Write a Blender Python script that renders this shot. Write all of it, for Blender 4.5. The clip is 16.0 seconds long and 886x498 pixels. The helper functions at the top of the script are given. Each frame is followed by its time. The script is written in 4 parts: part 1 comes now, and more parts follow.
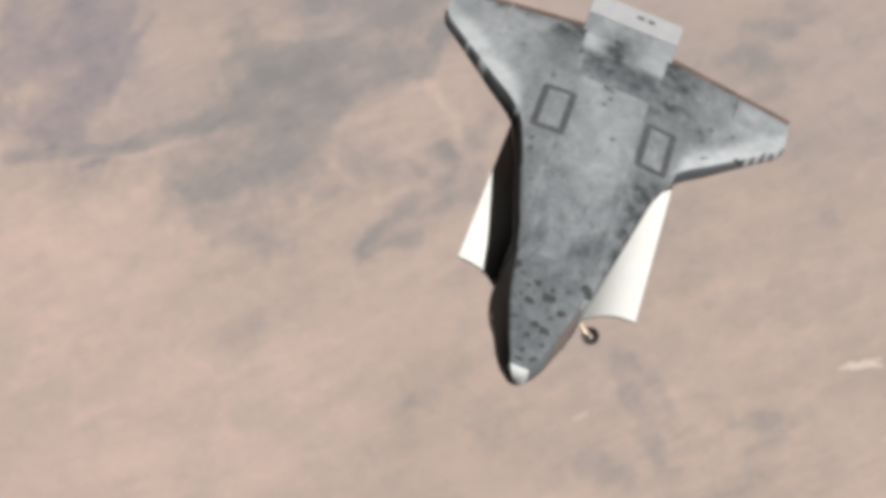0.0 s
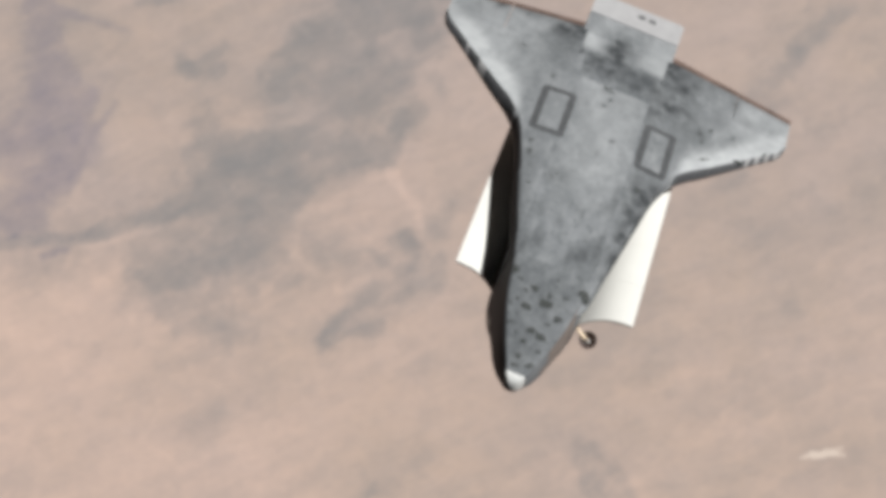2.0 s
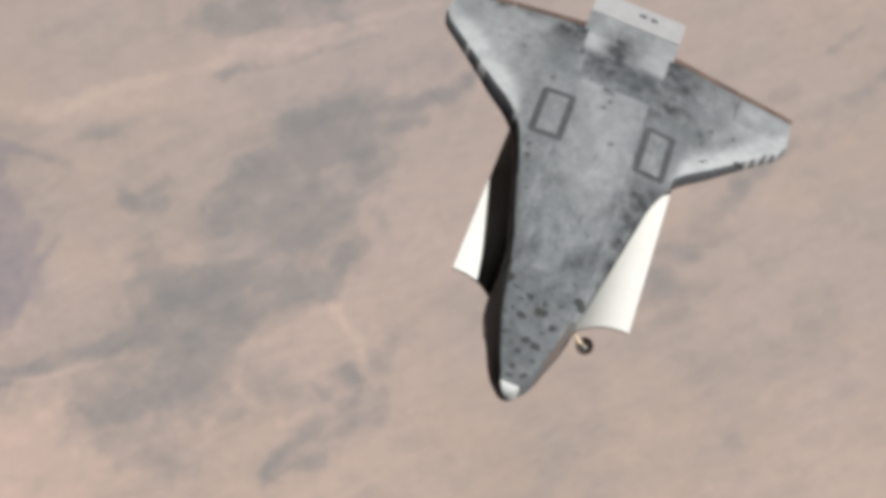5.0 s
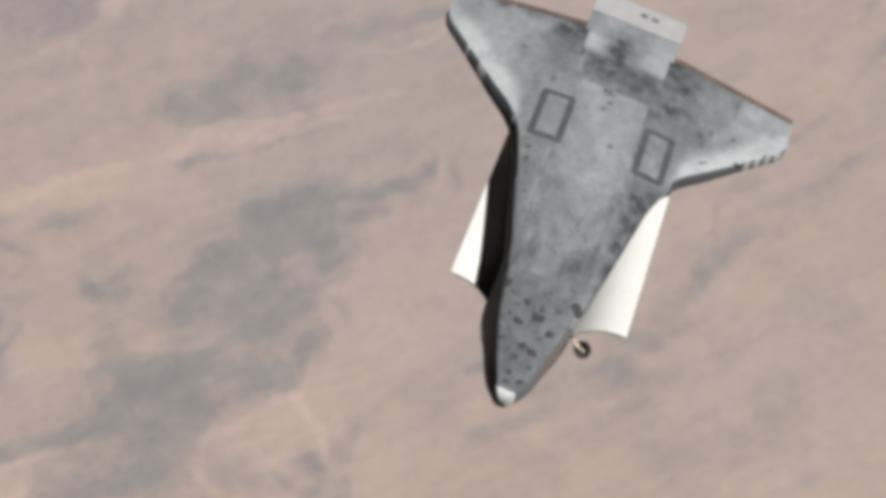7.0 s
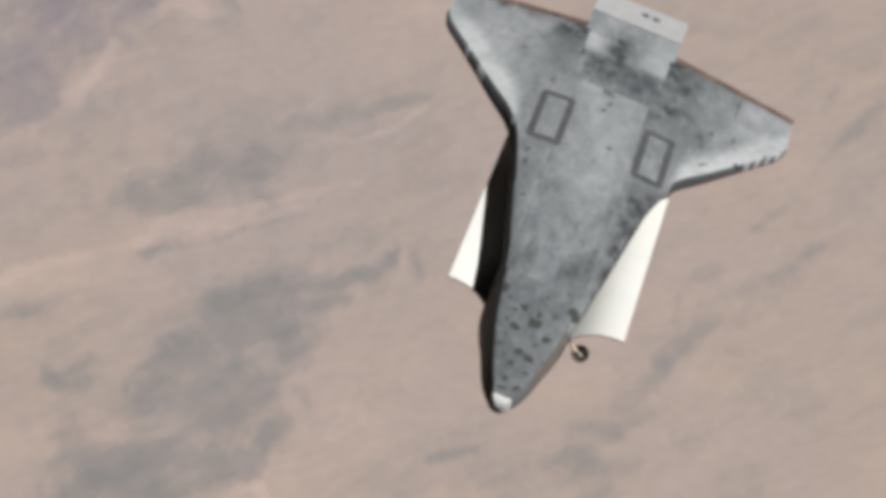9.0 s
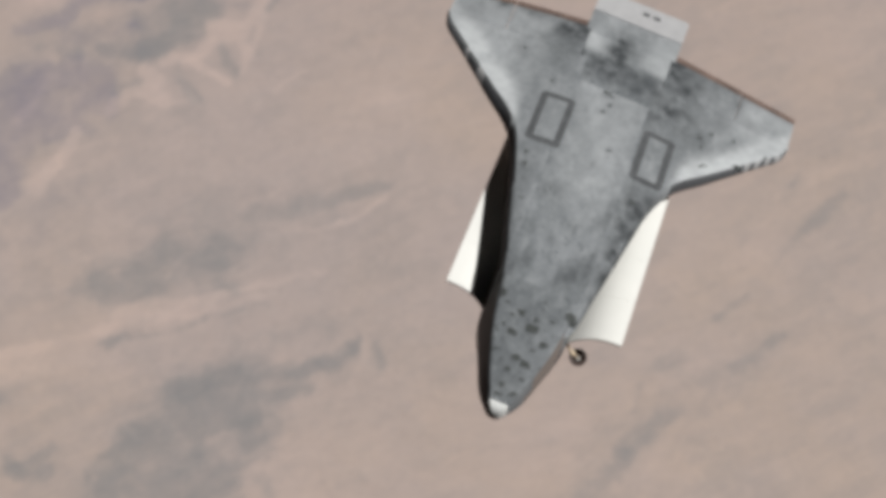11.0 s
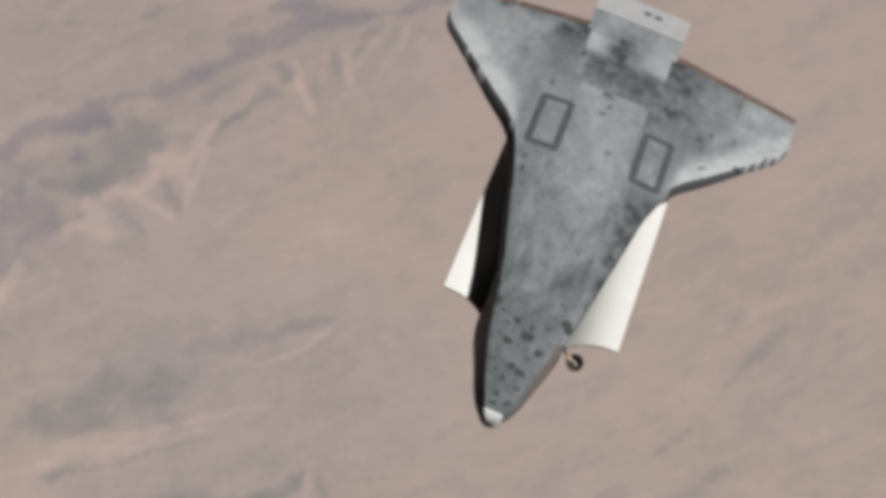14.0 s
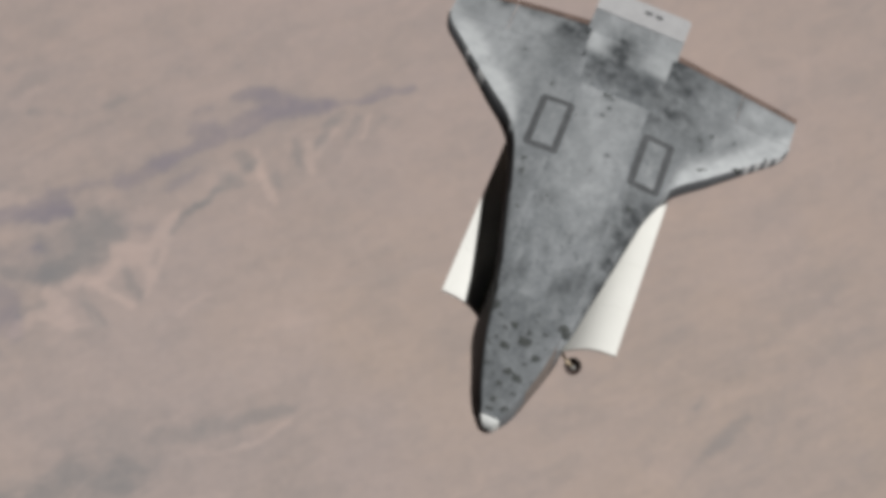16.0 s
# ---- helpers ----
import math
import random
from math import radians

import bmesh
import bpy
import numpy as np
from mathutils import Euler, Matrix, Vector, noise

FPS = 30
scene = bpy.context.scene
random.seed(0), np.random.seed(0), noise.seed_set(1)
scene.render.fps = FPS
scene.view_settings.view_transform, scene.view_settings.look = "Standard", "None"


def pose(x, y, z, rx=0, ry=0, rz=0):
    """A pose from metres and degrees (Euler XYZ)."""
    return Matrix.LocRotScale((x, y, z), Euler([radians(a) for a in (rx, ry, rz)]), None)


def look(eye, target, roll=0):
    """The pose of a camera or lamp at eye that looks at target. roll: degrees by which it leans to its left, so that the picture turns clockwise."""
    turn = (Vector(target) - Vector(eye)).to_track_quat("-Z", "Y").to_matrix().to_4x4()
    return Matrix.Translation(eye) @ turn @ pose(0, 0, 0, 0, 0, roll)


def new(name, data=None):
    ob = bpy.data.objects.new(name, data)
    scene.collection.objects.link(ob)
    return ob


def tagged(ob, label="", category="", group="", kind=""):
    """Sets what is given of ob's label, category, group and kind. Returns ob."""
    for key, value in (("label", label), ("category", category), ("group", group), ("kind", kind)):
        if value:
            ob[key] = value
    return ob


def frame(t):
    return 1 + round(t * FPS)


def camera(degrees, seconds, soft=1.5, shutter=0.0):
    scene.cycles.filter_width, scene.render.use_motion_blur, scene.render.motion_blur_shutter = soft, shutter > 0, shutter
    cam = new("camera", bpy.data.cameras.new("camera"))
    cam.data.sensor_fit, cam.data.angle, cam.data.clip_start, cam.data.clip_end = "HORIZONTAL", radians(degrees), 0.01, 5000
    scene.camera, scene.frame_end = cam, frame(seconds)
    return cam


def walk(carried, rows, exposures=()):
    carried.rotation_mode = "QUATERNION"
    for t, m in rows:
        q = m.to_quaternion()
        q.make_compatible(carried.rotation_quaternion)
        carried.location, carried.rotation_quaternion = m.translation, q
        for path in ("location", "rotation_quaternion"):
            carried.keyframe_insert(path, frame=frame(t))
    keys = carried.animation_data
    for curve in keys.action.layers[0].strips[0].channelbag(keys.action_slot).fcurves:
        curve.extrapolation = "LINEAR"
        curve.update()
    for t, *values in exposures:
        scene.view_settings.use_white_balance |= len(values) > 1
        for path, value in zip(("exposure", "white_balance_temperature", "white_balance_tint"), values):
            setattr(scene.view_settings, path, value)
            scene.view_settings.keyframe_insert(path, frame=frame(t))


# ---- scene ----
from mathutils.bvhtree import BVHTree

DEG = 24.0
HIGH = 1500.0                            # metres from the lens down to the desert
DRIFT = Vector((-13.83, -32.13, 0.0))    # metres a second by which the desert slides past below
SPANS = [0, 2, 4, 6, 8, 10, 12, 14, 16]
cam = camera(DEG, 16.0, soft=5.2)
EYE = Vector((0, 0, HIGH))
walk(cam, [(0, Matrix.Translation(EYE)), (16, Matrix.Translation(EYE))],
     exposures=[(0, 0.41), (4, 0.38), (8, 0.31), (12, 0.2), (16, 0.1)])

# ---- light: one sun in black space, and what the desert throws back ----
SUN_WAY = Vector((0.66, 0.43, 0.616)).normalized()
world = bpy.data.worlds.new("space")
world.use_nodes = True
world.node_tree.nodes["Background"].inputs[0].default_value = (0.002, 0.0022, 0.003, 1)
world.node_tree.nodes["Background"].inputs[1].default_value = 1.0
scene.world = world
sun = new("sun", bpy.data.lights.new("sun", "SUN"))
sun.data.energy, sun.data.angle, sun.data.color = 5.0, radians(0.53), (1.0, 0.985, 0.965)
sun.matrix_world = look(SUN_WAY * 100 + Vector((0, 0, HIGH)), (0, 0, HIGH))


# ---- materials ----
def material(name, rough=0.8, metal=0.0, spec=0.3):
    m = bpy.data.materials.new(name)
    m.use_nodes = True
    b = m.node_tree.nodes["Principled BSDF"]
    b.inputs["Roughness"].default_value = rough
    b.inputs["Metallic"].default_value = metal
    b.inputs["Specular IOR Level"].default_value = spec
    return m, m.node_tree, b


def node(nt, kind, **values):
    n = nt.nodes.new(kind)
    for key, value in values.items():
        n.inputs[key.replace("_", " ")].default_value = value
    return n


def mixed(nt, fac, a, b, blend="MIX"):
    """A colour mix; each of fac, a, b is a socket or a value."""
    n = nt.nodes.new("ShaderNodeMix")
    n.data_type, n.blend_type = "RGBA", blend
    for slot, v in ((0, fac), (6, a), (7, b)):
        if isinstance(v, bpy.types.NodeSocket):
            nt.links.new(v, n.inputs[slot])
        elif slot and len(v) == 3:
            n.inputs[slot].default_value = (*v, 1)
        else:
            n.inputs[slot].default_value = v
    return n.outputs[2]


def stretch(nt, socket, lo, hi, a=0.0, b=1.0):
    n = nt.nodes.new("ShaderNodeMapRange")
    nt.links.new(socket, n.inputs[0])
    for i, v in enumerate((lo, hi, a, b)):
        n.inputs[i + 1].default_value = v
    return n.outputs[0]


def grains(nt, scale, detail=4.0, rough=0.6, squeeze=(1, 1, 1)):
    co = nt.nodes.new("ShaderNodeTexCoord")
    mp = nt.nodes.new("ShaderNodeMapping")
    mp.inputs["Scale"].default_value = squeeze
    n = node(nt, "ShaderNodeTexNoise", Scale=scale, Detail=detail, Roughness=rough)
    nt.links.new(co.outputs["Object"], mp.inputs[0])
    nt.links.new(mp.outputs[0], n.inputs["Vector"])
    return n.outputs[0]


def attribute(nt, name):
    n = nt.nodes.new("ShaderNodeAttribute")
    n.attribute_name = name
    return n.outputs["Fac"]


def bumped(nt, bsdf, height, strength, distance):
    n = node(nt, "ShaderNodeBump", Strength=strength, Distance=distance)
    nt.links.new(height, n.inputs["Height"])
    nt.links.new(n.outputs[0], bsdf.inputs["Normal"])


def plain(name, colour, rough=0.7, metal=0.0, scale=3.0, swing=0.25, squeeze=(1, 1, 1)):
    """A painted or bare surface with soft blotches and fine grain."""
    m, nt, b = material(name, rough, metal)
    dark = tuple(c * (1 - swing) for c in colour)
    c = mixed(nt, stretch(nt, grains(nt, scale, 5, 0.6, squeeze), 0.3, 0.7), dark, colour)
    c = mixed(nt, stretch(nt, grains(nt, scale * 9, 2), 0.35, 0.75, 0.0, 0.25), c, dark)
    nt.links.new(c, b.inputs["Base Color"])
    return m


def tile_skin(name, dark, mid, light):
    """Reusable silica tiles: small square tiles of uneven grey, blotches, and pale or sooty areas."""
    m, nt, b = material(name, 0.75, 0.0, 0.25)
    c = mixed(nt, stretch(nt, grains(nt, 0.32, 4, 0.55, (0.5, 1, 1)), 0.36, 0.62), dark, mid)
    c = mixed(nt, stretch(nt, grains(nt, 1.3, 3, 0.55, (0.6, 1, 1)), 0.46, 0.66, 0, 0.75), c, dark)
    c = mixed(nt, stretch(nt, grains(nt, 0.9, 5, 0.6, (0.45, 1, 1)), 0.5, 0.75, 0, 0.34), c, light)
    co = nt.nodes.new("ShaderNodeTexCoord")
    mp = nt.nodes.new("ShaderNodeMapping")
    mp.inputs["Rotation"].default_value = (0, 0, radians(45))
    nt.links.new(co.outputs["Object"], mp.inputs[0])
    v = node(nt, "ShaderNodeTexVoronoi", Scale=6.0, Randomness=0.15)
    v.voronoi_dimensions, v.distance = "2D", "CHEBYCHEV"
    nt.links.new(mp.outputs[0], v.inputs["Vector"])
    sep = nt.nodes.new("ShaderNodeSeparateColor")
    nt.links.new(v.outputs["Color"], sep.inputs[0])
    c = mixed(nt, stretch(nt, sep.outputs[0], 0.2, 1.0, 0, 0.13), c, light)
    c = mixed(nt, stretch(nt, sep.outputs[1], 0.97, 0.985, 0, 0.6), c, tuple(x * 0.6 for x in dark))
    for name, end, lo, hi in (("pale", light, 0.55, 1.15), ("soot", tuple(x * 0.5 for x in dark), 0.1, 1.7)):
        times = nt.nodes.new("ShaderNodeMath")
        times.operation, times.use_clamp = "MULTIPLY", True
        nt.links.new(attribute(nt, name), times.inputs[0])
        nt.links.new(stretch(nt, grains(nt, 0.9, 4, 0.6), 0.3, 0.7, lo, hi), times.inputs[1])
        c = mixed(nt, times.outputs[0], c, end)
    nt.links.new(c, b.inputs["Base Color"])
    bumped(nt, b, v.outputs["Distance"], 0.25, 0.01)
    return m


belly_tile = tile_skin("grey belly tiles", (0.066, 0.074, 0.08), (0.137, 0.147, 0.156), (0.34, 0.355, 0.362))
# near-black: the shade of the port side is put into this colour
shaded_side_tile = plain("charcoal side tiles with shade", (0.032, 0.031, 0.034), 0.7, scale=1.2)
white_tile = plain("white upper blanket", (0.55, 0.54, 0.52), 0.85, scale=0.8, swing=0.12)
door_white = plain("white bay door skin", (0.59, 0.59, 0.56), 0.6, scale=0.35, swing=0.06)
radiator = plain("silvery radiator film", (0.6, 0.6, 0.6), 0.3, 0.4, scale=0.5, swing=0.1)
carbon = plain("grey carbon panels", (0.06, 0.062, 0.066), 0.6, scale=2.5)
pale_carbon = plain("pale carbon panels", (0.25, 0.25, 0.25), 0.6, scale=2.5)
nose_carbon = plain("pale nose cap", (0.52, 0.53, 0.52), 0.55, scale=2.0, swing=0.12)
seal_dark = plain("dark seal", (0.06, 0.062, 0.066), 0.8, scale=2.0)
border_grey = plain("weathered dark tile border", (0.072, 0.076, 0.08), 0.8, scale=1.0, swing=0.45)
rim_tile = plain("browned side tiles of the nose", (0.17, 0.145, 0.13), 0.75, scale=1.5)
spot_dark = plain("new dark tiles", (0.045, 0.05, 0.048), 0.7, scale=4.0)
hot_metal = plain("heat-browned alloy", (0.155, 0.108, 0.09), 0.6, 0.2, scale=0.7, swing=0.5)
engine_metal = plain("engine metal", (0.25, 0.24, 0.23), 0.4, 0.8, scale=2.0)
flap_white = plain("pale flap edge", (0.33, 0.33, 0.335), 0.75, scale=1.2, swing=0.15)
gold = plain("amber foil", (0.62, 0.5, 0.36), 0.4, 0.3, scale=5.0)
black_mesh = plain("dark dish backing", (0.045, 0.028, 0.022), 0.6, scale=6.0)


# ---- shared mesh helpers ----
def part(name, bm, mats, parent, label=""):
    me = bpy.data.meshes.new(name)
    bmesh.ops.recalc_face_normals(bm, faces=bm.faces)
    bm.to_mesh(me)
    bm.free()
    for m in mats if isinstance(mats, (list, tuple)) else [mats]:
        me.materials.append(m)
    ob = new(name, me)
    ob.parent = parent
    if label:
        tagged(ob, label)
    return ob


def smooth(ob, angle=40):
    ob.data.set_sharp_from_angle(angle=radians(angle))
    return ob


def S(xo, yo, zo):
    """Orbiter stations in inches (aft, starboard, up) to metres ahead, to port and up."""
    return Vector(((1100 - xo) * 0.0254, -yo * 0.0254, (zo - 270) * 0.0254))


def loft(bm, rings, closed=True, caps=True):
    rows = [[bm.verts.new(p) for p in ring] for ring in rings]
    n = len(rows[0])
    for a, b in zip(rows, rows[1:]):
        for i in range(n if closed else n - 1):
            j = (i + 1) % n
            bm.faces.new((a[i], a[j], b[j], b[i]))
    if caps and closed:
        bm.faces.new(rows[0])
        bm.faces.new(rows[-1])
    return rows


def shade(bm):
    for f in bm.faces:
        f.smooth = True


def tube(bm, p, q, r0, r1=None, n=12):
    p, q = Vector(p), Vector(q)
    r1 = r0 if r1 is None else r1
    way = (q - p).normalized()
    a = way.orthogonal().normalized()
    b = way.cross(a)
    loft(bm, [[c + (a * math.cos(2 * math.pi * i / n) + b * math.sin(2 * math.pi * i / n)) * r for i in range(n)]
              for c, r in ((p, r0), (q, r1))])


# ---- ground: a desert seen from orbit, one curved sheet to the horizon ----
def lattice(x, y, cell, seed):
    """Smooth value noise, -1 to 1."""
    table = np.random.RandomState(seed).uniform(-1, 1, (256, 256))
    u, v = x / cell, y / cell
    i, j = np.floor(u).astype(int), np.floor(v).astype(int)
    f, g = u - i, v - j
    f, g = f * f * f * (f * (6 * f - 15) + 10), g * g * g * (g * (6 * g - 15) + 10)
    at = lambda a, b: table[a % 256, b % 256]
    return (at(i, j) * (1 - f) + at(i + 1, j) * f) * (1 - g) + (at(i, j + 1) * (1 - f) + at(i + 1, j + 1) * f) * g


def clouded(x, y, cell, seed, octaves=5, fall=0.55):
    total, gain = np.zeros_like(x), 1.0
    for k in range(octaves):
        total += gain * lattice(x + 71.3 * k, y - 37.9 * k, cell, seed + k)
        cell, gain = cell / 2.03, gain * fall
    return total


def spread(lo, hi, step, far):
    """Even steps between lo and hi, then growing ones out to far on both sides."""
    mid = list(np.arange(lo, hi + step / 2, step))
    grow, d, out = step, 0.0, []
    while d < far:
        grow *= 1.35
        d += grow
        out.append(d)
    return np.array([lo - d for d in reversed(out)] + mid + [hi + d for d in out])


def build_ground():
    ax, ay = spread(-380, 600, 1.6, 9500), spread(-240, 740, 1.6, 9500)
    gx, gy = np.meshgrid(ax, ay, indexing="ij")
    nx, ny = gx.shape
    wx = gx + 1.5 * clouded(gx, gy, 60, 11, 3, 0.5) + 1.1 * clouded(gx, gy, 15, 15, 2, 0.5) + 0.8 * clouded(gx, gy, 5.5, 18, 2, 0.5)
    wy = gy + 1.5 * clouded(gx, gy, 60, 21, 3, 0.5) + 1.1 * clouded(gx, gy, 15, 25, 2, 0.5) + 0.8 * clouded(gx, gy, 5.5, 28, 2, 0.5)
    rock, violet, pale, cloud = (np.zeros_like(gx) for _ in range(4))

    def ridge(mask, width, amount, *way):
        """A soft band of rock, sand or cloud along a way over the plain."""
        xs, ys, edge = [p[0] for p in way], [p[1] for p in way], 3 * width + 8
        a, b = np.searchsorted(ax, (min(xs) - edge, max(xs) + edge))
        c, d = np.searchsorted(ay, (min(ys) - edge, max(ys) + edge))
        u, v = wx[a:b, c:d], wy[a:b, c:d]
        near = np.full(u.shape, 1e9)
        for (x0, y0), (x1, y1) in zip(way, way[1:]):
            ex, ey = x1 - x0, y1 - y0
            k = np.clip(((u - x0) * ex + (v - y0) * ey) / (ex * ex + ey * ey), 0, 1)
            near = np.minimum(near, (u - x0 - k * ex) ** 2 + (v - y0 - k * ey) ** 2)
        mask[a:b, c:d] += amount * np.exp(-0.9 * (near / width ** 2) ** 1.15)

    ridge(violet, 49.2, 0.22, (-286, 143), (-266, 118))
    ridge(violet, 18.2, 0.31, (-242, 179), (-262, 147), (-294, 118), (-319, 104))
    ridge(violet, 11.5, 0.31, (-225, 139), (-258, 110), (-286, 82))
    ridge(violet, 9.6, 0.26, (-303, 171), (-315, 131))
    ridge(violet, 26.8, 0.20, (-307, 86), (-270, 88))
    ridge(rock, 5.3, 0.49, (-315, 65), (-278, 70), (-238, 73), (-209, 81), (-181, 89), (-156, 96))
    ridge(rock, 4.8, 0.41, (-225, 78), (-185, 89))
    ridge(pale, 2.9, 0.34, (-233, 67), (-197, 73), (-177, 78))
    ridge(pale, 3.4, 0.20, (-274, 68), (-242, 70))
    ridge(rock, 13.4, 0.35, (-197, 25), (-164, 17), (-140, 13), (-116, 9))
    ridge(rock, 12.0, 0.26, (-164, 4), (-128, -4))
    ridge(rock, 7.7, 0.29, (-197, 45), (-181, 37), (-156, 41))
    ridge(rock, 5.8, 0.35, (-87, 36), (-79, 42))
    ridge(rock, 5.8, 0.28, (-38, 20), (-24, 30))
    ridge(rock, 7.7, 0.35, (-57, -6), (-42, 9), (-22, 4))
    ridge(rock, 6.2, 0.59, (0, 73), (7, 63))
    ridge(rock, 9.6, 0.35, (-10, 61), (19, 49))
    ridge(rock, 12.0, 0.29, (23, 78), (31, 98))
    ridge(rock, 16.3, 0.23, (-148, -57), (-124, -52))
    ridge(rock, 9.6, 0.29, (-18, 33), (7, 41))
    ridge(pale, 8.6, 0.16, (-91, -12), (-67, -26))
    ridge(pale, 4.3, 0.24, (-99, 21), (-116, 9))
    ridge(pale, 14.4, 0.20, (-311, 13), (-270, 4), (-238, 17))
    ridge(pale, 5.8, 0.20, (-246, -12), (-242, -36))
    ridge(pale, 26.8, 0.10, (-124, -81), (-67, -65))
    ridge(rock, 21.6, 0.26, (-22, -101), (7, -101), (27, -130))
    ridge(rock, 9.6, 0.18, (-26, -113), (-22, -146))
    ridge(rock, 11.5, 0.33, (129, -81), (137, -113), (149, -138), (165, -162))
    ridge(rock, 7.7, 0.41, (210, -124), (238, -126), (267, -122))
    ridge(rock, 6.7, 0.29, (246, -135), (222, -144))
    ridge(rock, 6.7, 0.23, (283, -105), (309, -85))
    ridge(rock, 10.6, 0.26, (104, -158), (129, -168))
    ridge(rock, 19.2, 0.18, (47, -138), (72, -146))
    ridge(rock, 14.4, 0.21, (190, -170), (230, -166))
    ridge(pale, 6.7, 0.16, (165, -105), (173, -134))
    ridge(pale, 14.4, 0.12, (251, -158), (291, -146))
    ridge(rock, 14.4, 0.26, (210, 126), (251, 131), (291, 155))
    ridge(rock, 26.8, 0.14, (181, 9), (210, -48))
    ridge(pale, 24.0, 0.10, (210, -85), (259, -65))
    ridge(rock, 31.3, 0.12, (291, 57), (275, 9))
    ridge(cloud, 1.5, 0.77, (286, -87), (299, -85), (311, -83))
    ridge(cloud, 1.7, 0.82, (296, -83), (305, -84), (316, -85))
    ridge(cloud, 1.2, 0.61, (303, -81), (315, -80))
    ridge(cloud, 2.9, 0.36, (291, -86), (312, -83))
    ridge(cloud, 2.4, 0.56, (94, -122), (102, -120))
    ridge(cloud, 2.4, 0.61, (316, -137), (322, -134))
    ridge(rock, 5.8, 0.42, (-161, 200), (-153, 190), (-138, 188))
    ridge(rock, 4.3, 0.41, (-153, 195), (-128, 210))
    ridge(rock, 9.6, 0.59, (-67, 219), (-79, 198), (-96, 181))
    ridge(rock, 20.2, 0.49, (-65, 213), (-43, 198), (-43, 174))
    ridge(rock, 6.7, 0.35, (-37, 196), (-49, 176))
    ridge(rock, 16.3, 0.38, (-22, 245), (-8, 231), (6, 225))
    ridge(rock, 13.4, 0.45, (-22, 198), (-2, 190), (-6, 158))
    ridge(rock, 13.4, 0.59, (-136, 137), (-100, 133), (-67, 141), (-43, 135), (-16, 135))
    ridge(rock, 18.2, 0.59, (-100, 121), (-91, 105), (-106, 80), (-118, 64))
    ridge(rock, 9.6, 0.35, (-130, 129), (-136, 113), (-150, 97))
    ridge(rock, 6.7, 0.35, (-153, 131), (-148, 113))
    ridge(rock, 11.5, 0.41, (-148, 166), (-144, 145))
    ridge(rock, 9.6, 0.41, (-63, 129), (-71, 113), (-83, 88))
    ridge(rock, 9.6, 0.35, (-10, 149), (10, 162))
    ridge(rock, 8.6, 0.35, (-189, 43), (-173, 38), (-148, 48))
    ridge(rock, 9.6, 0.35, (-144, 60), (-116, 64))
    ridge(rock, 4.3, 0.41, (-57, -4), (-47, 13), (-30, 27))
    ridge(rock, 6.7, 0.19, (-51, 3), (-22, 11))
    ridge(rock, 10.6, 0.26, (-30, 25), (6, 38), (51, 44))
    ridge(rock, 6.2, 0.38, (-6, 70), (8, 63))
    ridge(rock, 5.8, 0.29, (20, 54), (28, 58))
    ridge(rock, 6.2, 0.35, (22, 185), (28, 176))
    ridge(rock, 26.8, 0.21, (-87, 158), (-43, 158))
    ridge(rock, 7.7, 0.35, (-120, 101), (-148, 97), (-177, 88))
    ridge(violet, 13.4, 0.51, (-266, 239), (-258, 210), (-254, 182), (-258, 154))
    ridge(violet, 10.6, 0.36, (-246, 182), (-236, 154), (-254, 129))
    ridge(violet, 5.3, 0.41, (-226, 174), (-242, 137), (-262, 109))
    ridge(violet, 4.3, 0.41, (-254, 239), (-226, 231), (-199, 222))
    ridge(violet, 8.6, 0.36, (-270, 105), (-246, 117))
    ridge(violet, 6.7, 0.26, (-234, 174), (-214, 186))
    ridge(rock, 7.7, 0.19, (-195, 246), (-153, 252))
    ridge(rock, 5.8, 0.23, (-246, 247), (-230, 251))
    ridge(pale, 4.8, 0.37, (-230, 258), (-205, 263), (-181, 276), (-136, 284))
    ridge(pale, 4.8, 0.29, (-270, 263), (-246, 269), (-230, 263))
    ridge(pale, 4.3, 0.29, (-222, 238), (-193, 248))
    ridge(pale, 26.8, 0.16, (-201, 190), (-209, 149))
    ridge(pale, 21.6, 0.12, (-136, 235), (-108, 219))
    ridge(pale, 3.4, 0.34, (-10, 121), (-2, 109), (10, 93), (11, 76))
    ridge(pale, 3.4, 0.27, (-26, 116), (-6, 119), (6, 149))
    ridge(pale, 6.2, 0.20, (-91, 166), (-73, 162))
    ridge(pale, 4.3, 0.29, (-75, 88), (-79, 60), (-65, 48))
    ridge(pale, 5.3, 0.33, (-45, 35), (-26, 42))
    ridge(pale, 2.9, 0.24, (-10, 111), (-26, 101), (-59, 93))
    ridge(pale, 2.4, 0.20, (-67, 80), (-43, 84), (-26, 72))
    ridge(pale, 3.4, 0.24, (-136, 52), (-148, 32), (-128, 15))
    ridge(pale, 3.8, 0.20, (-226, 64), (-209, 52), (-222, 40))
    ridge(violet, 22.1, 0.56, (-215, 408), (-191, 412), (-166, 406))
    ridge(violet, 10.6, 0.41, (-215, 383), (-191, 386), (-170, 392))
    ridge(violet, 5.8, 0.18, (-138, 388), (-142, 363), (-141, 343))
    ridge(violet, 7.7, 0.31, (-126, 390), (-107, 400))
    ridge(violet, 4.8, 0.26, (-166, 359), (-191, 351))
    ridge(pale, 5.3, 0.41, (-136, 410), (-150, 392), (-170, 378), (-191, 367))
    ridge(pale, 3.4, 0.24, (-170, 376), (-174, 361))
    ridge(pale, 3.8, 0.24, (-199, 363), (-215, 355))
    ridge(rock, 10.1, 0.59, (-94, 330), (-73, 339), (-59, 344))
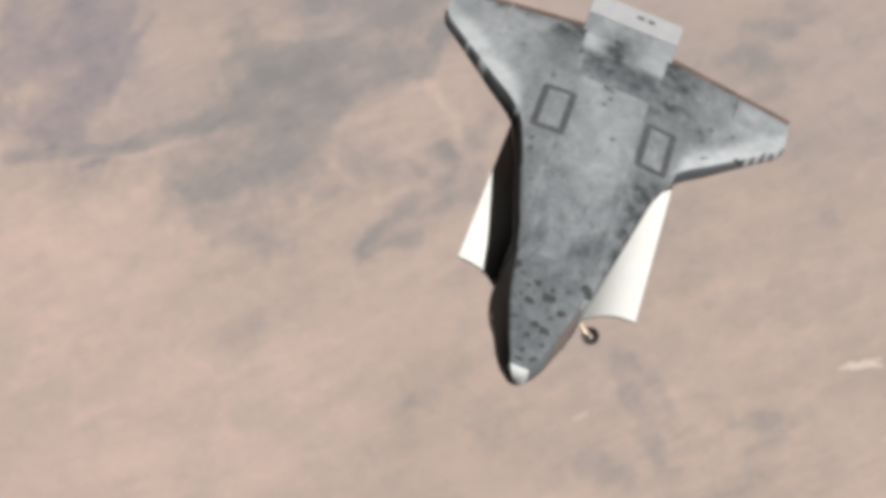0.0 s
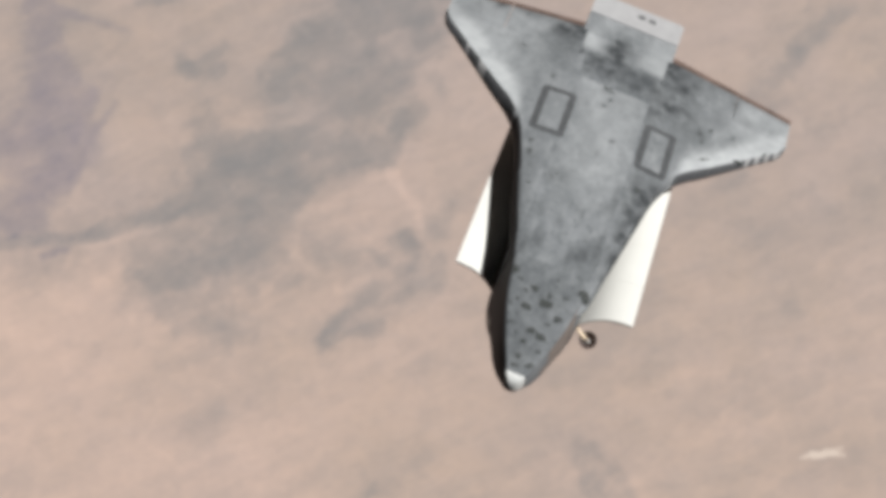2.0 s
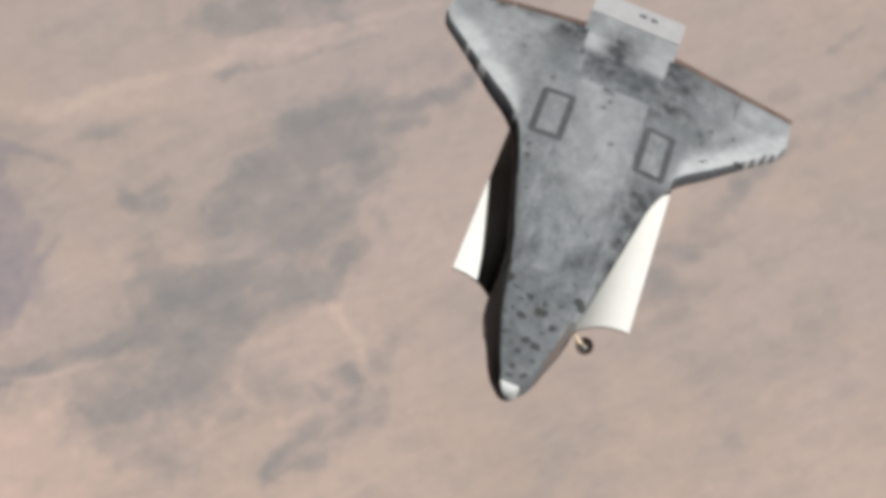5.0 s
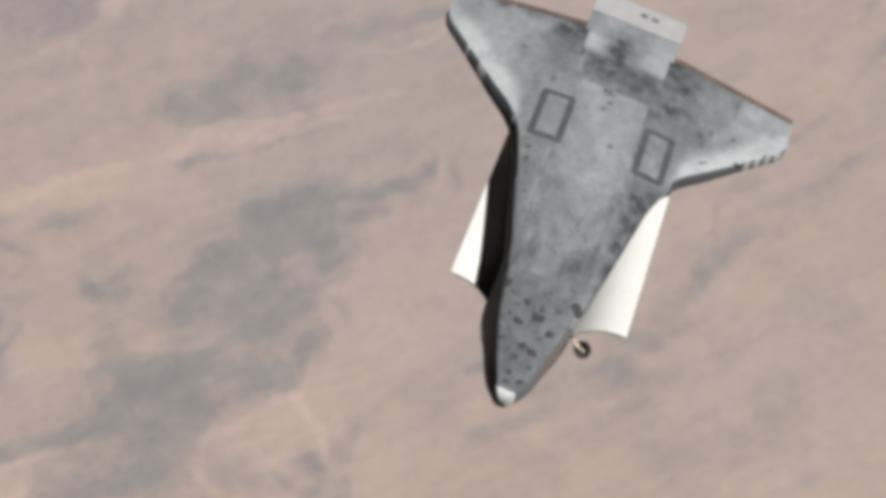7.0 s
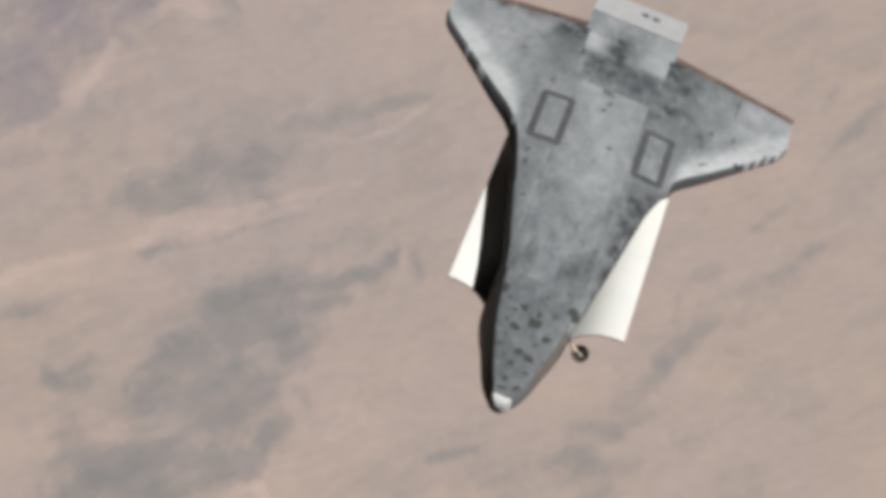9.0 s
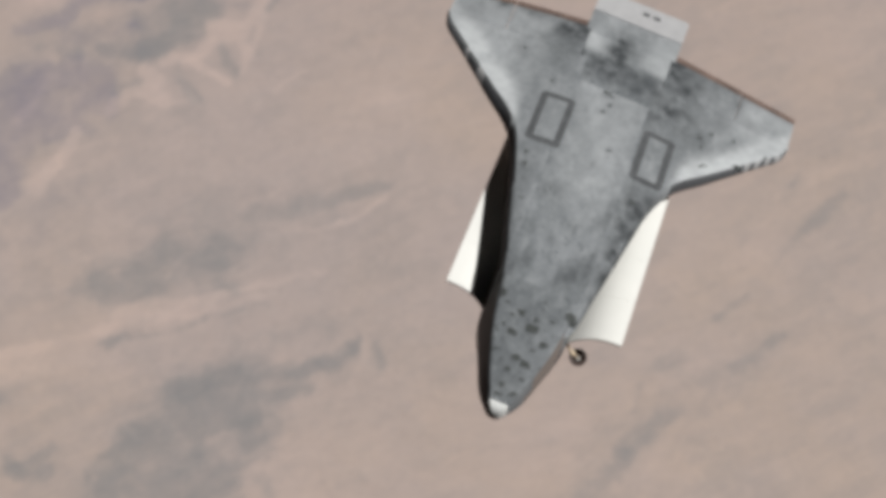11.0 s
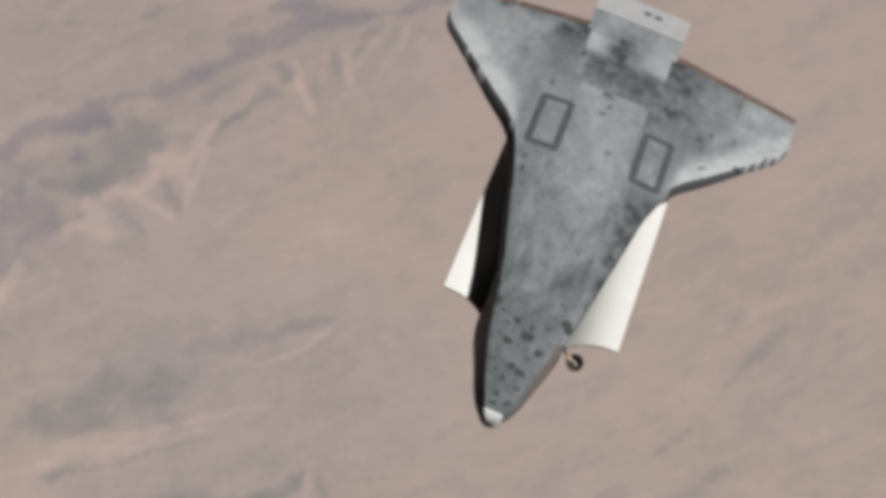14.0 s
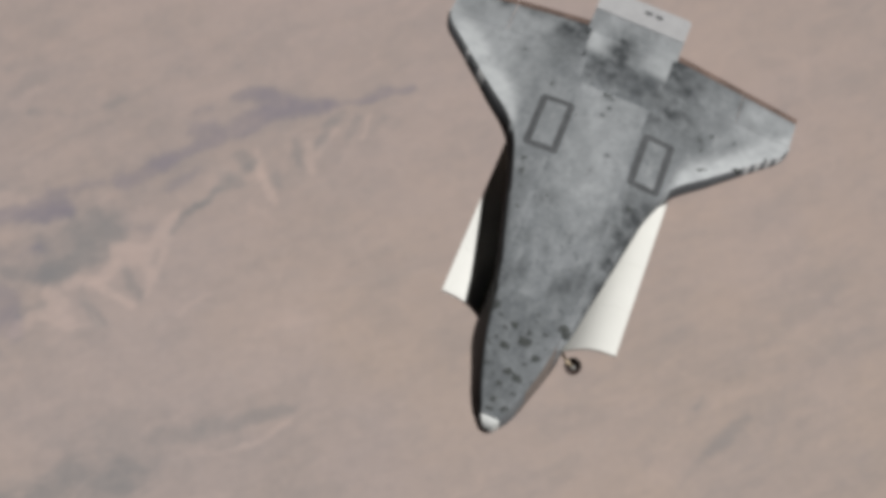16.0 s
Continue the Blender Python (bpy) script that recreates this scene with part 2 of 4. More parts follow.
    ridge(rock, 7.2, 0.47, (-87, 321), (-59, 323))
    ridge(rock, 8.6, 0.65, (-48, 353), (-24, 345), (-10, 344))
    ridge(rock, 4.8, 0.41, (-9, 328), (2, 323))
    ridge(rock, 5.8, 0.29, (-113, 327), (-97, 333))
    ridge(rock, 4.3, 0.35, (-12, 359), (4, 355))
    ridge(pale, 3.4, 0.40, (-85, 308), (-52, 315), (-20, 317), (13, 325), (33, 331), (65, 340))
    ridge(pale, 6.2, 0.49, (-95, 296), (-73, 302), (-44, 306), (-16, 314))
    ridge(pale, 7.2, 0.41, (-215, 257), (-195, 264), (-170, 273))
    ridge(pale, 3.8, 0.12, (-158, 280), (-122, 290), (-93, 296))
    ridge(pale, 14.4, 0.24, (-199, 250), (-142, 270), (-105, 282))
    ridge(pale, 2.4, 0.24, (-36, 304), (-4, 311), (25, 319))
    ridge(pale, 1.9, 0.27, (-36, 347), (-46, 333))
    ridge(rock, 3.4, 0.47, (-94, 287), (-69, 288), (-40, 295), (-20, 302))
    ridge(rock, 2.9, 0.29, (-20, 302), (4, 308), (25, 313))
    ridge(rock, 4.3, 0.29, (-93, 286), (-75, 287))
    ridge(rock, 5.8, 0.29, (-193, 243), (-164, 245))
    ridge(rock, 4.3, 0.12, (-134, 339), (-130, 319))
    ridge(rock, 5.8, 0.76, (0, 261), (29, 266), (53, 268), (74, 274), (87, 283))
    ridge(rock, 3.4, 0.47, (87, 283), (91, 289))
    ridge(rock, 10.6, 0.47, (-12, 258), (-40, 245), (-61, 221))
    ridge(rock, 4.8, 0.53, (35, 249), (55, 253))
    ridge(rock, 10.6, 0.41, (13, 245), (4, 225), (15, 213))
    ridge(rock, 10.6, 0.35, (-20, 245), (-28, 225))
    ridge(rock, 4.3, 0.41, (-46, 256), (-20, 258))
    ridge(pale, 2.9, 0.27, (95, 291), (96, 274), (90, 263))
    ridge(rock, 3.8, 0.47, (104, 286), (107, 270))
    ridge(rock, 6.2, 0.35, (15, 379), (45, 383))
    ridge(rock, 6.7, 0.23, (45, 384), (70, 391), (106, 396))
    ridge(rock, 7.7, 0.18, (29, 290), (70, 298))
    ridge(rock, 14.4, 0.18, (70, 367), (102, 347))
    ridge(pale, 14.4, 0.15, (45, 168), (65, 152))
    ridge(pale, 3.8, 0.24, (-12, 123), (0, 99), (9, 83))
    ridge(rock, 8.6, 0.26, (29, 229), (33, 201))
    ridge(pale, 6.7, 0.16, (29, 193), (21, 160))
    ridge(pale, 7.7, 0.16, (-113, 258), (-81, 266))
    ridge(pale, 8.6, 0.16, (-199, 217), (-170, 225))
    ridge(violet, 26.8, 0.31, (-183, 459), (-143, 459), (-106, 465))
    ridge(pale, 4.3, 0.41, (-131, 477), (-143, 459), (-155, 446))
    ridge(pale, 4.3, 0.57, (-88, 455), (-76, 464), (-57, 469))
    ridge(violet, 18.2, 0.43, (-188, 451), (-159, 446))
    ridge(violet, 18.2, 0.51, (-192, 410), (-171, 416))
    ridge(violet, 6.7, 0.31, (-183, 389), (-159, 400))
    ridge(violet, 4.8, 0.26, (-151, 353), (-137, 366))
    ridge(violet, 7.7, 0.26, (-163, 428), (-139, 436))
    ridge(pale, 2.9, 0.27, (-85, 457), (-77, 463))
    ridge(pale, 4.3, 0.24, (-53, 471), (-37, 467))
    ridge(pale, 2.4, 0.24, (56, 368), (77, 373), (93, 379), (111, 390))
    ridge(violet, 6.2, 0.77, (-154, 513), (-122, 520), (-101, 535), (-77, 538), (-52, 542))
    ridge(violet, 4.3, 0.46, (-109, 538), (-65, 547))
    ridge(violet, 4.3, 0.36, (-73, 550), (-65, 557))
    ridge(rock, 10.6, 0.49, (-39, 521), (-28, 528), (-14, 530))
    ridge(pale, 2.4, 0.20, (-44, 512), (-8, 510))
    ridge(rock, 6.7, 0.65, (-63, 495), (-40, 506), (-22, 513))
    ridge(rock, 5.3, 0.53, (-93, 498), (-69, 489), (-52, 494))
    ridge(violet, 6.7, 0.31, (-122, 506), (-69, 514))
    ridge(rock, 6.2, 0.47, (-138, 498), (-113, 494))
    ridge(rock, 6.7, 0.41, (-28, 536), (-8, 520))
    ridge(violet, 12.5, 0.56, (-150, 474), (-118, 479), (-95, 473))
    ridge(violet, 15.4, 0.51, (-146, 451), (-130, 447))
    ridge(violet, 8.2, 0.41, (-107, 458), (-89, 454))
    ridge(violet, 5.8, 0.31, (-118, 446), (-100, 438))
    ridge(rock, 5.8, 0.47, (-83, 466), (-68, 472))
    ridge(violet, 4.3, 0.61, (-9, 560), (5, 567), (23, 578))
    ridge(violet, 4.8, 0.31, (-61, 552), (-32, 559), (-8, 564))
    ridge(violet, 3.8, 0.41, (-2, 530), (18, 528))
    ridge(violet, 4.8, 0.31, (25, 557), (45, 569))
    ridge(rock, 2.9, 0.35, (24, 518), (29, 532), (41, 540), (49, 548), (62, 561), (82, 571))
    ridge(rock, 2.4, 0.29, (66, 568), (88, 578))
    ridge(rock, 2.9, 0.35, (57, 557), (82, 561))
    ridge(rock, 5.3, 0.59, (-39, 484), (-34, 475), (-25, 462))
    ridge(rock, 4.8, 0.59, (-6, 498), (-2, 488), (5, 481))
    ridge(rock, 3.4, 0.35, (15, 504), (21, 496))
    ridge(pale, 5.3, 1.02, (-63, 481), (-53, 474), (-60, 465), (-48, 459))
    ridge(pale, 4.3, 0.86, (-49, 489), (-24, 492), (-11, 505))
    ridge(pale, 2.9, 0.77, (-27, 487), (-12, 479), (-1, 474))
    ridge(pale, 5.3, 0.82, (-12, 515), (5, 512), (13, 495))
    ridge(pale, 3.4, 0.50, (10, 482), (18, 500), (25, 524))
    ridge(pale, 2.4, 0.30, (-31, 468), (-23, 458))
    ridge(pale, 3.4, 0.27, (-93, 450), (-76, 457))
    ridge(pale, 7.2, 0.41, (-146, 535), (-126, 532), (-109, 544), (-93, 553))
    ridge(pale, 2.9, 0.20, (-52, 553), (-16, 573))
    ridge(pale, 3.4, 0.24, (-73, 516), (-93, 504))
    ridge(pale, 3.4, 0.27, (-48, 459), (-28, 459))
    ridge(pale, 4.3, 0.78, (-113, 439), (-122, 422), (-134, 406), (-139, 395))
    ridge(pale, 2.4, 0.57, (90, 576), (94, 561), (100, 550))
    ridge(pale, 2.9, 0.24, (122, 579), (127, 570))
    ridge(pale, 2.4, 0.27, (33, 469), (53, 483))
    ridge(pale, 13.4, 0.16, (70, 463), (98, 471), (118, 463))
    ridge(pale, 5.3, 0.24, (-12, 451), (-3, 442))
    ridge(pale, 4.8, 0.20, (-61, 447), (-36, 443))
    ridge(rock, 4.8, 0.35, (29, 380), (57, 386), (82, 390), (114, 399))
    ridge(pale, 2.4, 0.24, (57, 367), (82, 374), (98, 380), (111, 391))
    ridge(rock, 3.8, 0.26, (114, 439), (147, 447))
    ridge(rock, 14.4, 0.18, (151, 487), (179, 483))
    ridge(pale, 12.0, 0.16, (415, 573), (436, 577))
    ridge(violet, 3.8, 0.71, (18, 574), (45, 587), (62, 594))
    ridge(violet, 7.2, 0.51, (42, 599), (53, 604), (57, 593))
    ridge(violet, 4.3, 0.36, (43, 612), (59, 617))
    ridge(violet, 6.2, 0.82, (70, 598), (81, 604), (94, 612), (114, 616), (138, 617))
    ridge(violet, 4.8, 0.61, (71, 623), (94, 626), (108, 623))
    ridge(violet, 2.9, 0.77, (138, 617), (155, 620), (175, 622), (201, 632))
    ridge(violet, 2.9, 0.41, (167, 624), (183, 630))
    ridge(rock, 5.8, 0.65, (74, 580), (81, 575))
    ridge(rock, 4.3, 0.41, (60, 567), (73, 563))
    ridge(rock, 3.8, 0.35, (98, 576), (103, 562))
    ridge(rock, 3.8, 0.35, (133, 590), (138, 603), (147, 612))
    ridge(rock, 3.8, 0.33, (151, 595), (159, 609))
    ridge(rock, 3.4, 0.23, (114, 589), (119, 575))
    ridge(rock, 3.4, 0.26, (171, 599), (180, 606))
    ridge(rock, 2.9, 0.18, (187, 600), (194, 610))
    ridge(pale, 2.9, 0.64, (86, 584), (90, 567), (96, 553))
    ridge(pale, 2.9, 0.57, (124, 589), (127, 572))
    ridge(pale, 2.4, 0.24, (106, 597), (124, 596))
    ridge(pale, 2.4, 0.47, (143, 601), (130, 583))
    ridge(pale, 2.4, 0.47, (167, 609), (163, 594))
    ridge(pale, 2.4, 0.24, (155, 589), (147, 575))
    ridge(pale, 3.8, 0.24, (203, 624), (214, 619))
    ridge(pale, 2.9, 0.24, (81, 559), (73, 571))
    ridge(pale, 2.4, 0.20, (109, 592), (106, 571))
    ridge(rock, 3.8, 0.33, (-75, 615), (-45, 611), (-10, 621))
    ridge(rock, 3.8, 0.21, (-4, 622), (22, 633))
    ridge(rock, 4.3, 0.35, (-94, 645), (-83, 648))
    ridge(rock, 4.8, 0.23, (-53, 594), (-16, 603))
    ridge(rock, 4.8, 0.26, (-98, 559), (-73, 555))
    ridge(rock, 4.3, 0.23, (24, 641), (73, 645))
    ridge(pale, 2.9, 0.17, (-89, 620), (-65, 632))
    ridge(pale, 3.8, 0.16, (37, 622), (73, 632))
    ridge(rock, 19.2, 0.14, (24, 677), (73, 669))
    ridge(rock, 31.3, 0.16, (484, 466), (460, 401))
    ridge(pale, 40.3, 0.08, (411, 551), (443, 498))
    ridge(rock, 67.1, 0.14, (149, -130), (251, -105))
    ridge(rock, 26.8, 0.14, (283, 9), (307, -48))
    ridge(pale, 4.8, 0.20, (165, -101), (181, -122), (210, -138))
    ridge(pale, 6.7, 0.16, (92, -81), (112, -113))
    ridge(rock, 5.8, 0.23, (141, -81), (161, -105), (173, -138))
    ridge(rock, 9.6, 0.18, (80, -166), (112, -146))
    ridge(pale, 3.8, 0.16, (283, -122), (307, -146))
    ridge(rock, 13.4, 0.23, (-102, 503), (-57, 523), (-21, 533))
    ridge(violet, 6.7, 0.36, (-118, 535), (-94, 539), (-57, 542))
    ridge(rock, 5.8, 0.29, (-74, 495), (-45, 503))
    ridge(pale, 3.8, 0.33, (-94, 523), (-53, 533))
    ridge(pale, 4.3, 0.49, (-4, 503), (16, 519), (28, 539))
    ridge(rock, 2.9, 0.35, (26, 527), (34, 539), (52, 548))
    ridge(pale, 7.7, 0.24, (36, 552), (65, 568))
    ridge(rock, 5.8, 0.16, (-110, 609), (-74, 613))
    ridge(pale, 4.8, 0.20, (-106, 625), (-70, 633))
    ridge(rock, 3.8, 0.16, (130, 559), (146, 571))
    ridge(rock, 4.8, 0.16, (-89, 628), (-61, 645))
    ridge(pale, 4.8, 0.16, (-94, 669), (-49, 657))
    ridge(pale, 9.6, 0.15, (98, 466), (130, 453))
    ridge(rock, 26.8, 0.12, (431, 368), (512, 409))
    ridge(pale, 4.3, 0.16, (57, 380), (81, 384), (106, 395))
    ridge(rock, 9.6, 0.33, (269, 192), (249, 170), (225, 137))
    ridge(pale, 10.6, 0.18, (277, 157), (286, 145))
    ridge(cloud, 3.4, 0.71, (359, -30), (365, -26))
    ridge(rock, 14.4, 0.23, (322, 243), (371, 263))
    ridge(rock, 12.0, 0.18, (245, 80), (265, 48))
    ridge(pale, 14.4, 0.12, (249, 121), (257, 96))
    ridge(rock, 6.7, 0.35, (314, 269), (322, 270))
    ridge(rock, 19.2, 0.14, (338, 113), (355, 64))
    ridge(rock, 7.2, 0.53, (282, 207), (304, 221), (314, 233))
    ridge(rock, 6.7, 0.35, (270, 186), (285, 201))
    ridge(rock, 6.2, 0.35, (219, 158), (247, 156), (272, 168))
    ridge(rock, 3.8, 0.49, (116, 137), (133, 142), (148, 144))
    ridge(rock, 5.3, 0.41, (361, 269), (377, 278), (396, 291))
    ridge(rock, 6.2, 0.29, (158, 123), (198, 135), (223, 144))
    ridge(rock, 6.7, 0.38, (113, 89), (146, 99), (170, 107))
    ridge(pale, 4.3, 0.24, (309, 209), (296, 184), (300, 167))
    ridge(pale, 5.3, 0.24, (137, 127), (120, 114))
    ridge(pale, 4.8, 0.16, (231, 152), (255, 144))
    ridge(rock, 4.3, 0.41, (402, 398), (410, 408))
    ridge(rock, 14.4, 0.18, (341, 209), (382, 176))
    ridge(pale, 4.8, 0.20, (158, 91), (182, 99), (215, 115))
    ridge(rock, 5.8, 0.23, (207, 103), (247, 115))
    ridge(rock, 5.3, 0.33, (378, 329), (388, 339), (416, 370), (439, 391))
    ridge(rock, 5.8, 0.30, (301, 266), (323, 284), (349, 301))
    ridge(rock, 8.2, 0.23, (282, 221), (305, 231))
    ridge(rock, 4.3, 0.38, (294, 252), (290, 238))
    ridge(pale, 8.2, 0.31, (242, 227), (251, 235))
    ridge(pale, 31.3, 0.11, (360, 386), (384, 374))
    ridge(rock, 4.3, 0.29, (347, 305), (372, 321))
    ridge(rock, 16.8, 0.16, (425, 337), (457, 305))
    ridge(pale, 4.8, 0.18, (315, 256), (339, 272))
    ridge(violet, 3.4, 0.36, (-246, 64), (-262, 58))
    ridge(violet, 2.9, 0.31, (-209, 170), (-234, 129), (-254, 101))
    ridge(violet, 2.9, 0.31, (-222, 154), (-242, 117))
    ridge(rock, 3.8, 0.35, (-104, 190), (-91, 204), (-75, 215))
    ridge(rock, 3.4, 0.35, (-75, 97), (-67, 113), (-43, 125))
    ridge(pale, 2.9, 0.27, (-67, 217), (-79, 231), (-43, 243))
    ridge(pale, 2.9, 0.27, (-39, 219), (-30, 210))
    ridge(pale, 3.4, 0.20, (-18, 129), (14, 133))
    ridge(rock, 3.4, 0.35, (-14, 223), (10, 231))
    ridge(pale, 3.8, 0.29, (-116, 149), (-91, 151), (-71, 158))
    ridge(rock, 3.4, 0.21, (-26, 64), (-10, 48), (14, 52))
    ridge(rock, 3.8, 0.29, (39, 72), (55, 80))
    ridge(rock, 47.0, 0.23, (-10, 239), (-59, 178), (-96, 113), (-132, 64))
    ridge(violet, 24.0, 0.22, (-266, 231), (-254, 170), (-262, 117))
    ridge(rock, 31.3, 0.16, (-189, 97), (-148, 121))
    ridge(rock, 26.8, 0.18, (-18, 170), (6, 210))
    ridge(rock, 40.3, 0.23, (-148, 45), (-91, 45), (-59, 57))
    ridge(violet, 40.3, 0.15, (-307, 155), (-258, 155))
    ridge(rock, 21.6, 0.21, (-294, 53), (-238, 57), (-185, 61))
    ridge(pale, 26.8, 0.16, (-217, 143), (-193, 131))
    ridge(rock, 35.8, 0.14, (7, 17), (-26, 9))
    ridge(pale, 53.7, 0.12, (-303, -16), (-197, -32))
    ridge(rock, 35.8, 0.16, (-81, 333), (-12, 343))
    ridge(rock, 31.3, 0.18, (13, 250), (-36, 241))
    ridge(pale, 26.8, 0.12, (-150, 250), (-109, 233))
    ridge(violet, 24.0, 0.12, (-154, 467), (-122, 479), (-85, 496))
    ridge(rock, 14.4, 0.16, (-65, 504), (-24, 524))
    ridge(violet, 14.4, 0.10, (-52, 553), (25, 569))
    ridge(rock, 26.8, 0.16, (-93, 333), (-12, 349))
    ridge(rock, 26.8, 0.16, (-12, 256), (82, 276))
    ridge(violet, 16.8, 0.20, (4, 571), (57, 604), (106, 618))
    ridge(rock, 16.8, 0.18, (98, 575), (155, 604))
    ridge(rock, 26.8, 0.14, (-73, 575), (-16, 588))
    ridge(rock, 26.8, 0.14, (-49, 368), (57, 376))
    ridge(rock, 12.5, 0.29, (-75, 182), (-43, 186), (-30, 202))
    ridge(rock, 14.4, 0.29, (-100, 113), (-124, 80))
    ridge(rock, 11.5, 0.29, (-128, 129), (-91, 129))
    ridge(rock, 8.6, 0.26, (-43, 145), (-59, 121))
    ridge(rock, 6.7, 0.35, (-100, 101), (-79, 113))
    ridge(rock, 10.6, 0.41, (-70, 219), (-45, 211), (-29, 194))
    ridge(rock, 8.6, 0.35, (-86, 194), (-90, 178))
    ridge(rock, 9.6, 0.35, (-45, 182), (-21, 174), (-5, 190))
    ridge(rock, 12.5, 0.35, (-110, 133), (-70, 137), (-29, 133))
    ridge(rock, 6.7, 0.35, (-163, 198), (-151, 190), (-135, 194))
    ridge(pale, 5.8, 0.24, (-98, 162), (-78, 174))
    ridge(pale, 3.8, 0.33, (-5, 166), (-17, 150))
    ridge(rock, 5.8, 0.35, (-9, 247), (20, 247), (52, 255))
    # streaks that run with the wind, and blotches between the outcrops
    c, s = math.cos(radians(24)), math.sin(radians(24))
    along, across = wx * c + wy * s, wy * c - wx * s
    streak = clouded(along / 3.2, across, 22, 31, 5, 0.6)
    blot = clouded(wx, wy, 110, 41, 5, 0.55)
    mottle = clouded(wx, wy, 30, 51, 5, 0.62)
    grit = clouded(gx, gy, 6, 57, 2, 0.7)
    fine = clouded(wx, wy, 12, 61, 4, 0.6)
    combed = clouded(along / 5.0, across, 7, 35, 3, 0.6)
    # thin pale threads of blown sand
    thread = np.clip(1 - 7 * np.abs(clouded(along / 1.8, across, 46, 71, 4, 0.5)), 0, 1) * np.clip(0.5 + 1.2 * clouded(gx, gy, 90, 81, 2), 0, 1)

    grain = 1 + 0.2 * mottle + 0.16 * streak + 0.14 * fine

    def edged(mask, lo, hi):
        t = np.clip((mask - lo) / (hi - lo), 0, 1)
        return t * t * (3 - 2 * t)
    violet = violet * grain
    violet = 0.6 * (1 - np.exp(-1.3 * np.clip(violet, 0, 3))) + 0.2 * edged(violet, 0.25, 0.55)
    shore = (rock * (1 - 0.5 * np.clip(pale, 0, 1)) + 0.02) * grain
    rock = 0.56 * (1 - np.exp(-1.15 * np.clip(shore, 0, 3))) + 0.2 * edged(shore, 0.22, 0.5) + 0.1 * edged(shore, 0.6, 0.85) + 0.95 * violet + 0.06 * combed + 0.08 * np.clip(blot, 0, 1) + 0.1 * np.clip(streak, 0, 1) + 0.06 * mottle + 0.045 * fine + 0.022 * grit
    pale = pale * (1 + 0.15 * mottle - 0.1 * streak + 0.15 * fine)
    pale = 0.75 * (1 - np.exp(-1.3 * np.clip(pale, 0, 2))) + 0.25 * edged(pale, 0.2, 0.45) + 0.05 * np.clip(-combed, 0, 1)
    pale += 0.12 * np.clip(-streak, 0, 1) + 0.08 * np.clip(-blot, 0, 1) + 0.06 * np.clip(-fine, 0, 1) + 0.2 * thread
    warm = 1 / (1 + np.exp((gy + 0.25 * gx + 40 * blot - 82) / 75))
    r2 = (gx - 110) ** 2 + (gy - 250) ** 2
    z = -r2 / 54600 + 0.25 * streak * np.exp(-r2 / 4e5)
    me = bpy.data.meshes.new("ground")
    co = np.stack([gx, gy, z], -1).reshape(-1, 3)
    k = (np.arange(nx - 1)[:, None] * ny + np.arange(ny - 1)[None, :]).reshape(-1)
    quads = np.stack([k, k + ny, k + ny + 1, k + 1], 1)
    me.vertices.add(len(co))
    me.vertices.foreach_set("co", co.astype(np.float32).ravel())
    me.loops.add(quads.size)
    me.loops.foreach_set("vertex_index", quads.astype(np.int32).ravel())
    me.polygons.add(len(quads))
    me.polygons.foreach_set("loop_start", np.arange(0, quads.size, 4, dtype=np.int32))
    me.polygons.foreach_set("use_smooth", np.ones(len(quads), dtype=bool))
    me.update(calc_edges=True)
    for name, mask in (("rock", rock), ("sandy", pale), ("cloud", cloud * (1 + 0.3 * fine + 0.2 * mottle)), ("warm", warm), ("violet", np.clip(1.4 * violet, 0, 1)), ("olive", np.clip(0.15 + 0.5 * clouded(gx, gy, 120, 91, 3) + 0.75 / (1 + np.exp(-(gx - 0.43 * gy) / 70)), 0, 1)), ("rosy", 1 / (1 + np.exp(-(gy + 20 * blot - 500) / 50)))):
        me.attributes.new(name, "FLOAT", "POINT").data.foreach_set("value", np.clip(mask, 0, 3).astype(np.float32).ravel())
    m, nt, b = material("desert", 1.0, 0.0, 0.0)
    base = mixed(nt, attribute(nt, "warm"), SAND_COOL, SAND_WARM)
    base = mixed(nt, stretch(nt, attribute(nt, "olive"), 0, 1, 0, 0.6), base, SAND_OLIVE)
    base = mixed(nt, stretch(nt, attribute(nt, "rosy"), 0, 1, 0, 0.6), base, SAND_ROSY)
    n = grains(nt, 0.035, 8, 0.62, (0.55, 1, 1))
    base = mixed(nt, stretch(nt, n, 0.35, 0.7, 0, 0.26), base, SAND_DULL)
    slate = mixed(nt, attribute(nt, "violet"), ROCK_GREEN, ROCK)
    col = mixed(nt, stretch(nt, attribute(nt, "rock"), 0, 1, 0, 0.9), base, slate)
    col = mixed(nt, stretch(nt, attribute(nt, "sandy"), 0, 1.0), col, SAND_PALE, "MULTIPLY")
    col = mixed(nt, stretch(nt, attribute(nt, "cloud"), 0.1, 1.3, 0, 0.7), col, CLOUD)
    col = mixed(nt, stretch(nt, grains(nt, 0.16, 6, 0.6), 0.35, 0.7, 0, 0.07), col, ROCK)
    nt.links.new(col, b.inputs["Base Color"])
    me.materials.append(m)
    return tagged(new("ground", me), "pinkish tan desert plain with slate rock ranges and pale dunes", "desert", kind="structure")


